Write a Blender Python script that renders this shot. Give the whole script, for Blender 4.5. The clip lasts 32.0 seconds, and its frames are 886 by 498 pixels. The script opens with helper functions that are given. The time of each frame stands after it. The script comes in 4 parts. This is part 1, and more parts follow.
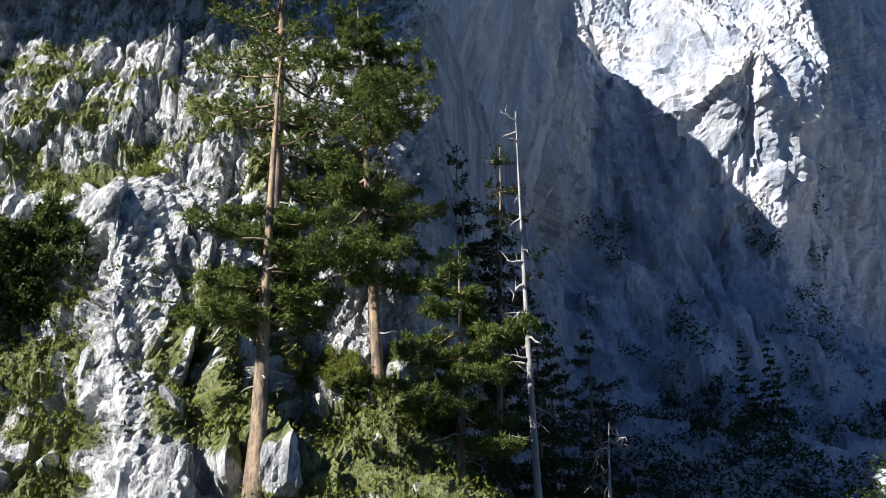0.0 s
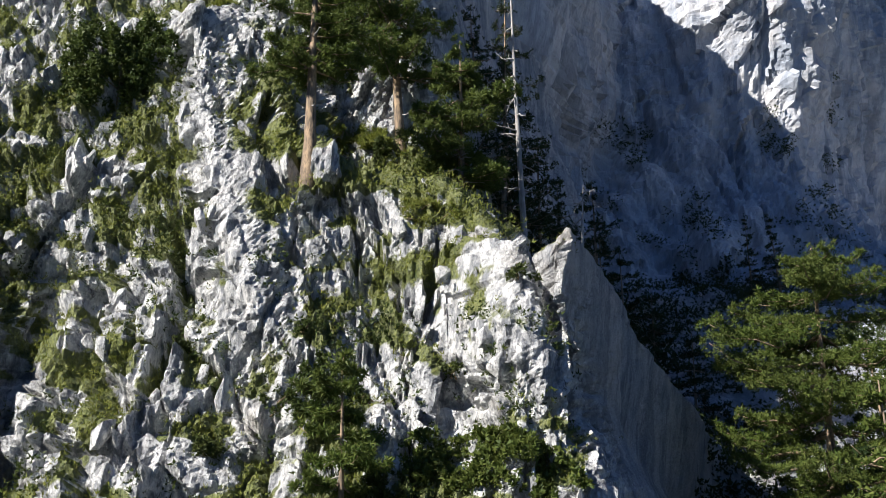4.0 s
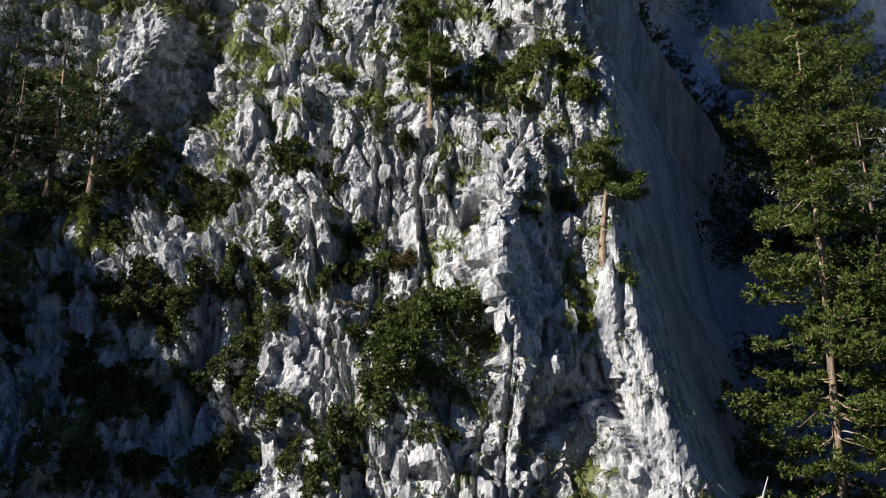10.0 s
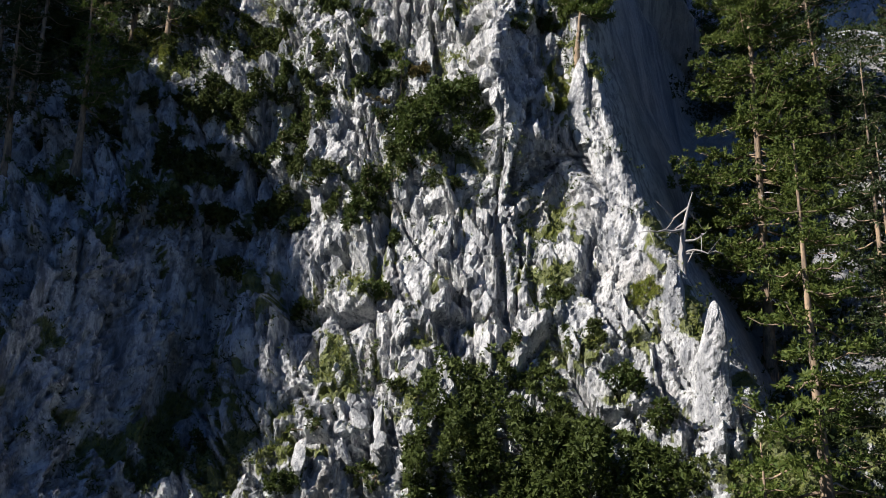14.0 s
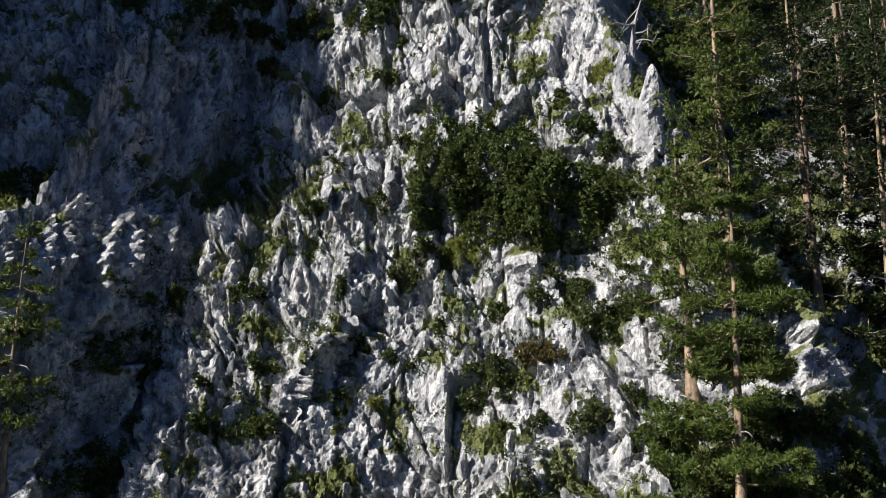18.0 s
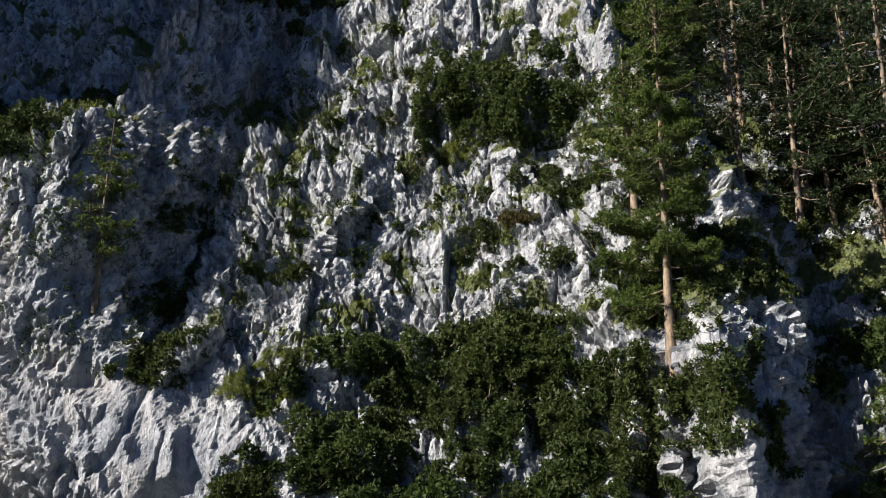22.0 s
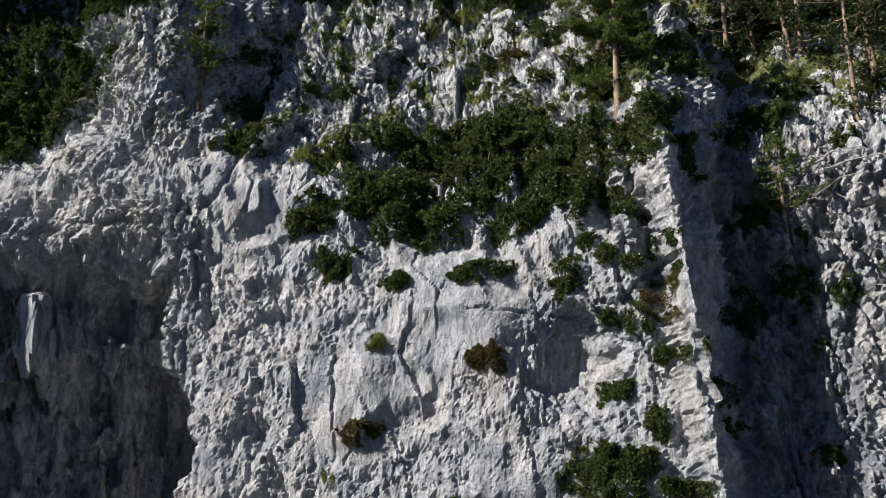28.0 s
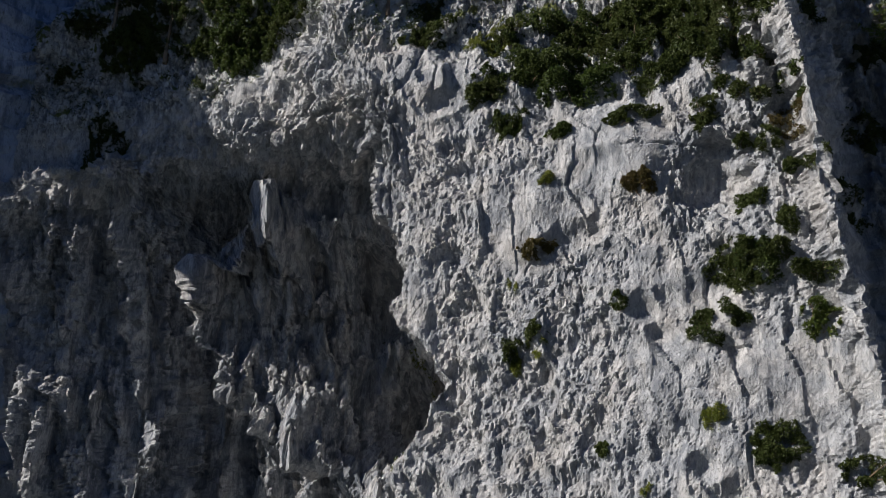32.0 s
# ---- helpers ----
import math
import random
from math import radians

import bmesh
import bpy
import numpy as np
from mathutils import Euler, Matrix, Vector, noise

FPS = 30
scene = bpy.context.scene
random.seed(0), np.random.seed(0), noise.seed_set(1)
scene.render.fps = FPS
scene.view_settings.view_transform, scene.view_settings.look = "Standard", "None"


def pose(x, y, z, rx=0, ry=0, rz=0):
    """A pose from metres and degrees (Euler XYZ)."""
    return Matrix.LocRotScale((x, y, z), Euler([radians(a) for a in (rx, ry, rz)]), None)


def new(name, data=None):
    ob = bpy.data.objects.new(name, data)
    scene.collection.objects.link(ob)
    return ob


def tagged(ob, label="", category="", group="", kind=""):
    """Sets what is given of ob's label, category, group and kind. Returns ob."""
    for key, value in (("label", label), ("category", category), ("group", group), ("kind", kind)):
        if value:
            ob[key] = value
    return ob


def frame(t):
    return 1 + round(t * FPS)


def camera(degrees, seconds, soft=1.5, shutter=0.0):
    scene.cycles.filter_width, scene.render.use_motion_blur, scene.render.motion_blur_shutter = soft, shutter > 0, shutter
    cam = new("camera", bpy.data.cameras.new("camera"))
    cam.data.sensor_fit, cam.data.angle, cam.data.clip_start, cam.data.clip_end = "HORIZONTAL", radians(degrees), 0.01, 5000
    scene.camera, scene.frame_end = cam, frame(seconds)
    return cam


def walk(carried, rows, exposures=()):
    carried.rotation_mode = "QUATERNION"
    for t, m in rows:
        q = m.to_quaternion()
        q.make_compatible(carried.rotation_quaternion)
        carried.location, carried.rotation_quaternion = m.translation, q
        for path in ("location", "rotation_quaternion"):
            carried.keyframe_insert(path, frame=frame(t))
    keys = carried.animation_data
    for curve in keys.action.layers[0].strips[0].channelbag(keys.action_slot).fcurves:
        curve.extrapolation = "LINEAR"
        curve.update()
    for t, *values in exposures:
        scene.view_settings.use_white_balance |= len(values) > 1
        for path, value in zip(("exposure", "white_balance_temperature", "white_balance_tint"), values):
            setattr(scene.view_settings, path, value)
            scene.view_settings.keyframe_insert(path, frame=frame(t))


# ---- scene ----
cam = camera(49.4, 32.0, soft=0.5)
METRES, EYE, TILT, LEAN, TURN = 100.0, 100.0, 20.0, 0.0, 0.0
ROWS = [
    (0.0, 0.0, 0.0, 0.0, 0.0, 0.0, -0.0),
    (0.5, 0.0023, -0.0125, -0.0098, -0.01, -0.32, -0.01),
    (1.0, 0.0043, -0.0233, -0.0184, 0.31, -0.81, -0.34),
    (1.5, 0.0065, -0.0357, -0.0281, 0.42, -0.77, -0.14),
    (2.0, 0.0084, -0.0466, -0.0365, 0.49, -0.78, -0.03),
    (2.5, 0.0108, -0.0592, -0.0464, 0.9, -0.61, 0.33),
    (3.0, 0.0128, -0.0702, -0.0551, 1.23, -1.39, 0.24),
    (3.5, 0.0149, -0.0826, -0.0648, 1.98, -1.75, 0.5),
    (5.5, 0.0231, -0.1291, -0.1019, 4.73, -1.78, 1.7),
    (6.0, 0.0248, -0.1401, -0.1109, 4.89, -2.13, 1.71),
    (6.5, 0.0269, -0.1526, -0.1212, 5.51, -3.3, 1.69),
    (7.0, 0.0284, -0.164, -0.1299, 5.6, -3.96, 1.56),
    (7.5, 0.0308, -0.1762, -0.1396, 5.91, -4.04, 1.77),
    (8.0, 0.0325, -0.1876, -0.1486, 6.11, -4.12, 1.91),
    (8.5, 0.0345, -0.2002, -0.1584, 6.58, -4.03, 2.25),
    (9.0, 0.0365, -0.2115, -0.1673, 7.22, -3.78, 2.6),
    (9.5, 0.0382, -0.2244, -0.1769, 8.1, -4.03, 3.04),
    (10.0, 0.0403, -0.2354, -0.186, 8.92, -4.06, 3.49),
    (10.5, 0.0422, -0.2485, -0.1952, 9.25, -4.02, 3.7),
    (11.0, 0.0444, -0.2594, -0.204, 9.79, -3.71, 3.95),
    (11.5, 0.0464, -0.2725, -0.2144, 10.17, -3.5, 4.4),
    (12.0, 0.0484, -0.2838, -0.2222, 10.59, -3.28, 4.6),
    (12.5, 0.0509, -0.2966, -0.2329, 10.59, -3.12, 4.55),
    (13.0, 0.0531, -0.308, -0.2415, 10.34, -3.89, 4.14),
    (13.5, 0.055, -0.3214, -0.2521, 10.21, -4.19, 3.9),
    (14.0, 0.0572, -0.3328, -0.2605, 10.22, -4.69, 3.84),
    (14.5, 0.0593, -0.3458, -0.2711, 10.28, -5.44, 3.7),
    (16.5, 0.0684, -0.3949, -0.3085, 10.26, -7.05, 3.32),
    (17.0, 0.0701, -0.4064, -0.3176, 10.58, -7.49, 3.37),
    (17.5, 0.0728, -0.4193, -0.3275, 10.82, -7.35, 3.59),
    (18.0, 0.0761, -0.4298, -0.3371, 10.9, -6.37, 3.59),
    (18.5, 0.0771, -0.4435, -0.3472, 10.36, -5.1, 3.74),
    (19.0, 0.0789, -0.455, -0.3561, 10.51, -4.76, 3.82),
    (19.5, 0.0813, -0.468, -0.3669, 10.85, -4.3, 4.09),
    (20.0, 0.0832, -0.479, -0.3763, 10.86, -3.65, 4.08),
    (20.5, 0.0853, -0.4919, -0.3874, 10.79, -2.62, 3.9),
    (21.0, 0.087, -0.5031, -0.3961, 10.92, -2.14, 4.08),
    (21.5, 0.089, -0.5161, -0.4077, 10.9, -1.94, 4.08),
    (22.0, 0.0912, -0.5271, -0.417, 10.95, -1.82, 4.15),
    (22.5, 0.0933, -0.5397, -0.4282, 11.1, -1.48, 4.4),
    (23.0, 0.096, -0.5502, -0.4364, 11.16, -1.04, 4.56),
    (23.5, 0.0979, -0.5632, -0.4477, 11.08, -0.31, 4.73),
    (24.0, 0.0999, -0.5742, -0.4578, 11.05, 0.12, 4.65),
    (24.5, 0.1018, -0.5868, -0.4684, 11.02, 0.31, 4.85),
    (26.5, 0.1104, -0.6324, -0.5079, 11.44, 1.48, 4.9),
    (27.0, 0.1129, -0.6451, -0.5191, 11.56, 1.18, 4.82),
    (27.5, 0.1151, -0.6562, -0.5283, 11.68, 0.47, 4.73),
    (28.0, 0.1169, -0.6692, -0.5398, 12.47, 0.27, 4.6),
    (28.5, 0.117, -0.6816, -0.5477, 13.7, 0.65, 5.19),
    (29.0, 0.1198, -0.6944, -0.5602, 15.56, 1.25, 5.76),
    (29.5, 0.1215, -0.7059, -0.5694, 16.49, 0.75, 6.15),
    (30.0, 0.123, -0.7194, -0.5815, 17.55, 1.15, 6.31),
    (30.5, 0.1252, -0.7305, -0.5905, 18.07, 0.98, 6.34),
    (31.0, 0.1265, -0.7444, -0.6016, 19.11, 1.12, 6.57),
    (31.5, 0.1277, -0.7565, -0.6116, 19.94, 1.47, 6.8),
    (32.0, 0.1289, -0.7711, -0.6218, 21.75, 0.82, 7.34),
]
walk(cam, [(t, pose(0, 0, EYE, TILT, LEAN, TURN) @ pose(METRES * x, METRES * y, METRES * z, 90 + pitch, roll, yaw)) for t, x, y, z, yaw, pitch, roll in ROWS],
     [(0.0, 1.0, 5750, 13), (6.0, 0.8, 5900, 14), (12.0, 0.6, 5850, 15), (17.0, 0.62, 5850, 15), (25.0, 0.58, 5800, 15), (28.0, 0.46, 5800, 15), (32.0, 0.15, 5850, 15)])

# ---- world, sun ----
SUN_WAY = Vector((0.66, 0.50, -0.56)).normalized()
world = bpy.data.worlds.new("sky")
scene.world = world
world.use_nodes = True
wn = world.node_tree.nodes
sky = wn.new("ShaderNodeTexSky")
sky.sky_type = "NISHITA"
sky.sun_disc = False
sky.altitude = 1800
sky.ozone_density = 4.0
sky.dust_density = 0.3
sky.sun_elevation = math.asin(-SUN_WAY.z)
sky.sun_rotation = math.atan2(-SUN_WAY.x, -SUN_WAY.y)
wn["Background"].inputs["Strength"].default_value = 0.036
deep_sky = wn.new("ShaderNodeMix")
deep_sky.data_type, deep_sky.blend_type = "RGBA", "MULTIPLY"
deep_sky.inputs[0].default_value, deep_sky.inputs[7].default_value = 1.0, (0.78, 0.96, 1.22, 1)
world.node_tree.links.new(sky.outputs[0], deep_sky.inputs[6])
world.node_tree.links.new(deep_sky.outputs[2], wn["Background"].inputs["Color"])
sun_data = bpy.data.lights.new("sun", "SUN")
sun_data.energy, sun_data.angle, sun_data.color = 5.5, radians(0.5), (1.0, 0.915, 0.77)
sun = new("sun", sun_data)
sun.rotation_euler = SUN_WAY.to_track_quat("-Z", "Y").to_euler()


# ---- noise on arrays ----
def hash3(i, j, k, seed):
    n = (i.astype(np.uint32) * np.uint32(374761393) + j.astype(np.uint32) * np.uint32(668265263)
         + k.astype(np.uint32) * np.uint32(2246822519) + np.uint32((seed * 3266489917) & 0xFFFFFFFF))
    n = (n ^ (n >> np.uint32(15))) * np.uint32(2246822519)
    n = (n ^ (n >> np.uint32(13))) * np.uint32(3266489917)
    return (n ^ (n >> np.uint32(16))).astype(np.float64) / 4294967296.0


def vnoise(x, y, z, seed=0):
    """Smooth value noise, -1 to 1."""
    i, j, k = np.floor(x), np.floor(y), np.floor(z)
    u, v, w = x - i, y - j, z - k
    u, v, w = u * u * (3 - 2 * u), v * v * (3 - 2 * v), w * w * (3 - 2 * w)
    i, j, k = (a.astype(np.int64) for a in (i, j, k))
    out = 0
    for a in (0, 1):
        for b in (0, 1):
            for c in (0, 1):
                out = out + (u if a else 1 - u) * (v if b else 1 - v) * (w if c else 1 - w) * hash3(i + a, j + b, k + c, seed)
    return out * 2 - 1


def fbm(x, y, z, octaves=4, seed=0):
    out, amp = 0, 1.0
    for o in range(octaves):
        out = out + amp * vnoise(x * 2 ** o, y * 2 ** o, z * 2 ** o, seed + o)
        amp *= 0.5
    return out


def facets(x, z, seed=0):
    """Broken rock: a tilted plane in each cell, and how near its edge a point is."""
    i, k = np.floor(x).astype(np.int64), np.floor(z).astype(np.int64)
    f1, f2 = np.full(x.shape, 9.0), np.full(x.shape, 9.0)
    bi, bk, bx, bz = i + 0, k + 0, 0 * x, 0 * z
    for a in (-1, 0, 1):
        for c in (-1, 0, 1):
            ci, ck = i + a, k + c
            dx, dz = x - ci - hash3(ci, ck, ck, seed), z - ck - hash3(ci, ck, ck, seed + 2)
            d = dx * dx + dz * dz
            near = d < f1
            f2 = np.where(near, f1, np.minimum(f2, d))
            bi, bk, bx, bz = np.where(near, ci, bi), np.where(near, ck, bk), np.where(near, dx, bx), np.where(near, dz, bz)
            f1 = np.where(near, d, f1)
    h, gx, gz = (hash3(bi, bk, bk, seed + n) * 2 - 1 for n in (3, 4, 5))
    return h * 0.6 + (gx * 1.4 + 0.35) * bx + gz * bz * 1.2, np.sqrt(f2) - np.sqrt(f1)


def saw(q):
    """Ribs that swell towards one side and break off steeply on the other."""
    return q - np.floor(q) - 0.5


def ramp(a, b, t):
    s = np.clip((t - a) / (b - a), 0, 1)
    return s * s * (3 - 2 * s)


def knoll(x, z, cx, cz, rx, rz):
    return np.exp(-((x - cx) / rx) ** 2 - ((z - cz) / rz) ** 2)


# ---- the cliff's shape: how far back it lies at each width and height ----
FACE_Z = (-20, 0, 26, 38, 46, 50, 55, 62, 70, 76, 84, 91, 98, 104, 113, 124, 140, 180, 230)
FACE_Y = (-9, -4, -1.2, -1, 0.3, 2, 4.7, 8, 12, 14.5, 17, 19.8, 23.3, 26.0, 31.5, 39.5, 50, 78, 118)
# above 130 the ridge edge is unseen, shaped to shade the far wall
EDGE_Z = (-20, 46, 50, 55, 60, 65, 70, 76, 84, 92, 94.7, 96.6, 98.7, 100, 101.5, 103, 106, 113, 124, 132, 140, 160, 176, 190)
EDGE_X = (15, 14.5, 15, 15, 12.5, 10.5, 8.3, 6.2, 4.6, 4.4, 3.5, 2.9, 2.3, 1.7, 0.8, -0.2, -1.4, -1.8, -2.5, -2, 2, 6, -2, -18)
GULLY_Z = (-20, 20, 40, 48, 52, 58, 66, 72, 80, 90, 100, 110, 116, 134, 145, 180, 230)
GULLY_Y = (-6, 0, 3.0, 4.0, 6.0, 10, 17, 22, 29, 39, 50, 71, 85, 98, 103, 109, 117)


def meet(a, b, k):
    """The nearer of two surfaces, with a rounded joint."""
    h = np.clip(0.5 + 0.5 * (b - a) / k, 0, 1)
    return b + (a - b) * h - k * h * (1 - h)


def bare_rib(x, z):
    line = np.interp(z, (96, 102, 107, 113.5, 124), (-5.2, -7.4, -9.5, -11.2, -12.8))
    return np.exp(-((x - line) / 1.05) ** 2) * ramp(95, 98, z) * ramp(116, 112, z)


def blade(z):
    """The line of the sharp rib that ends the pale wall."""
    return np.interp(z, (24, 33, 40, 46, 52), (14.6, 13.4, 13.0, 12.4, 11.6))


def bald(x, z):
    """Smooth bare slabs among the broken rock."""
    m = knoll(x, z, -10.3, 113.2, 2.9, 1.7) + bare_rib(x, z) + knoll(x, z, -16.6, 95.2, 1.9, 4.0) + knoll(x, z, 1.2, 82, 0.9, 4.5) + 0.6 * knoll(x, z, 2.0, 96.6, 1.0, 3.0)
    m = m + knoll(x - 0.55 * (z - 57), z, -2.5, 57, 0.7, 2.8) + knoll(x, z, 4.9, 56.2, 1.1, 1.5) + 0.8 * knoll(x, z, -8, 74.5, 1.8, 1.6) + 0.7 * knoll(x, z, 5.6, 75, 1.2, 3.0)
    m = m + 0.5 * knoll(x, z, -13.5, 70, 3.5, 4.5) + 0.7 * knoll(x, z, -15.5, 54, 2.2, 4.0)
    m = m + np.exp(-((x - blade(z)) / 1.1) ** 2) * ramp(53, 49, z)
    return np.minimum(m, 1)


def brow(x, z):
    """How far the smooth wall's upper edge is lifted or lowered along its length."""
    lift = np.interp(x, (-40, -24, -18, -14.5, -12.5, -10.5, -7, -1, 5, 9, 12, 16), (2, 2.5, 7.5, 7.5, 4.5, 1.5, 0, -3.5, -3, 0, 2.5, 0))
    return lift * ramp(40, 48, z) * ramp(68, 60, z)


def face(x, z):
    y = np.interp(z - brow(x, z), FACE_Z, FACE_Y)
    # buttress and chute beside the tree ledge
    y = y - 4.2 * ramp(-10.5, -15.5, x) * ramp(52, 62, z) * ramp(82, 73, z)
    y = y + 0.8 * knoll(x, z, -10.5, 70, 2.6, 4.5)
    # unseen great spur, added far to the side to shade the chute
    tip = np.interp(z, (95, 104, 110, 117, 120), (-61, -58, -54, -52.5, -56))
    y = y - 57 * ramp(tip + 2, tip - 3, x) * ramp(94, 99, z) * ramp(124, 119, z)
    # two more unseen ribs, added to shade the overhang's left part
    y = y - 24 * ramp(-49, -53, x) * ramp(-61, -57, x) * ramp(56, 60, z) * ramp(91, 86, z) - 6 * ramp(-48, -51, x) * ramp(-58, -54, x) * ramp(62, 56, z)
    # unseen high tower, added over the ridge to shade the gully, and the bare rib below it
    y = y - 15 * ramp(129, 136, z) * ramp(165, 150, z) * ramp(-5, -12, x)
    y = y - 1.1 * bare_rib(x, z) - 1.3 * knoll(x, z, -10.4, 112.6, 2.8, 1.7)
    # boulder on the shoulder and the cleft beside it
    y = y + 1.6 * ramp(-9, -14, x) * ramp(80, 88, z) * ramp(104, 98, z)
    y = y - 2.6 * ramp(1.2, 0.35, ((x + 16.6) / 1.95) ** 2 + ((z - 95.4) / 4.4) ** 2) + 2.4 * knoll(x, z, -14.0, 95, 0.6, 4.0)
    # spire, the niche below it and the buttress beside the gully
    y = y - 2.3 * knoll(x, z, 0.8, 83.6, 0.8, 3.4) - 1.3 * knoll(x, z, 1.5, 80, 1.1, 2.6) + 1.7 * knoll(x, z, 3.0, 76.5, 1.3, 2.4)
    y = y - 2.0 * knoll(x, z, 2.4, 97, 1.4, 4.2) + 1.0 * knoll(x, z, 0.4, 95.5, 0.5, 3.0)
    # flat grass ledge behind the old pine
    step = z + 0.12 * (x + 4.6)
    y = y - 0.6 * knoll(x, z, -4.6, 103, 2.5, 1.5) + 3.6 * ramp(103.1, 104.4, step) * ramp(116, 107, z) * ramp(-7.5, -4.5, x)
    # clefts and ribs of the rubble slope
    y = y + 1.4 * knoll(x - 0.5 * (z - 58), z, -3.7, 58, 0.35, 1.8) - 1.1 * knoll(x - 0.4 * (z - 58), z, -4.6, 58, 0.6, 2.2)
    y = y + 1.3 * knoll(x, z, -11.3, 56, 0.9, 4.5) - 0.8 * knoll(x, z, -16, 54, 2.0, 4.0)
    # rib over the smooth wall, with the cleft behind it
    y = y - 1.9 * np.exp(-((x - blade(z)) / 0.6) ** 2) * ramp(54, 49, z) + 5.0 * knoll(x, z, 15.8, 38, 1.3, 12)
    for at, wide, out, low, high in ((17.7, 0.45, 1.7, 24, 43), (19.3, 0.6, 2.1, 20, 41), (21.0, 0.5, 1.6, 26, 46), (22.6, 0.7, 2.2, 18, 44)):
        y = y - out * np.exp(-((x - at + 0.06 * (z - 36)) / wide) ** 2) * ramp(high + 2, high - 3, z) * ramp(low - 4, low, z)
    y = y + 1.7 * knoll(x, z, 7.8, 36.4, 1.7, 1.8) + 1.6 * knoll(x, z, 9.4, 45.5, 0.45, 3.2) + 1.8 * knoll(x + 0.1 * (z - 44), z, 11.0, 44, 0.4, 4.0)
    # great overhang: the lip of the pale wall, the back under it, the hanging lobe and the two caves
    lip = np.interp(z, (18, 21, 23, 26.3, 28.6, 29.8, 31.2, 33.4, 36.3, 37.6, 41, 44, 48), (-12.5, -11.5, -10, -8.6, -9.5, -11, -12, -10.5, -12.2, -13.2, -13.4, -12.6, -12))
    deep = np.interp(z, (18, 35, 40, 43.4, 44.6, 46, 47, 51), (11.5, 11.0, 8.8, 6.8, 4.8, 2.4, 1.8, 0))
    y = y + deep * ramp(lip, lip - np.interp(z, (20, 38, 41, 44, 48), (2.0, 2.2, 3.6, 7, 9)), x)
    rim = np.interp(z, (20, 22.4, 24, 28.2, 33.8, 37.4, 39, 41, 45), (-17, -19.5, -23.8, -28.5, -32, -31, -28.5, -25.5, -25))
    y = y + 3.0 * ramp(rim + 0.3, rim - 1.8, x) * ramp(45.5, 42, z) * ramp(-46, -39, x)
    inside = ramp(rim - 1.0, rim + 0.5, x) * ramp(lip - 0.5, lip - 2.5, x) * ramp(42.5, 40, z)
    y = y + inside * (0.55 * np.clip(x - rim - 0.8, 0, 14) - 4.4) - 6.0 * ramp(-32.5, -37, x) * ramp(48, 43, z)
    y = y + inside * (9.0 * knoll(x, z, -14.6, 36.8, 3.0, 2.5) + 11.0 * knoll(x, z, -13.6, 26.0, 3.6, 2.7) - 3.0 * knoll(x, z, -15, 31.5, 4, 1.3))
    y = y - 0.9 * knoll(x, z, -14.5, 46.5, 4.5, 1.8)
    edge = np.interp(z, EDGE_Z, EDGE_X)
    over = np.maximum(x - edge, 0)
    y = y + 3.6 * over * over / (over + 0.8)
    # slab ridge that leans into the gully
    crest, foot = 99.3 - 0.45 * (x - 3.5), 93.2 - 0.15 * (x - 7)
    above, below = np.maximum(z - crest, 0), np.maximum(foot - z, 0)
    slab = 25.3 + 2.4 * (x - 5.56) - 0.4 * (z - 95.7) + 9 * above * above / (above + 0.3) + 5 * below * below / (below + 0.8)
    slab = slab + 9 * np.maximum(3.9 - x, 0) + 3 * np.maximum(x - 15, 0)
    y = np.where(z > 62, meet(y, slab, 1.0), y)
    back = np.interp(z, GULLY_Z, GULLY_Y) + 0.10 * np.maximum(x - 14, 0) * ramp(45, 70, z)
    back = back - 11 * knoll(x, z, 36, 158, 10, 13) + 1.15 * np.maximum(0, x - np.clip(40 + 0.45 * (z - 143), 37, 49)) * ramp(116, 132, z)
    back = back + 4.0 * np.maximum(edge - 1 - x, 0)
    return meet(y, back, 1.5)


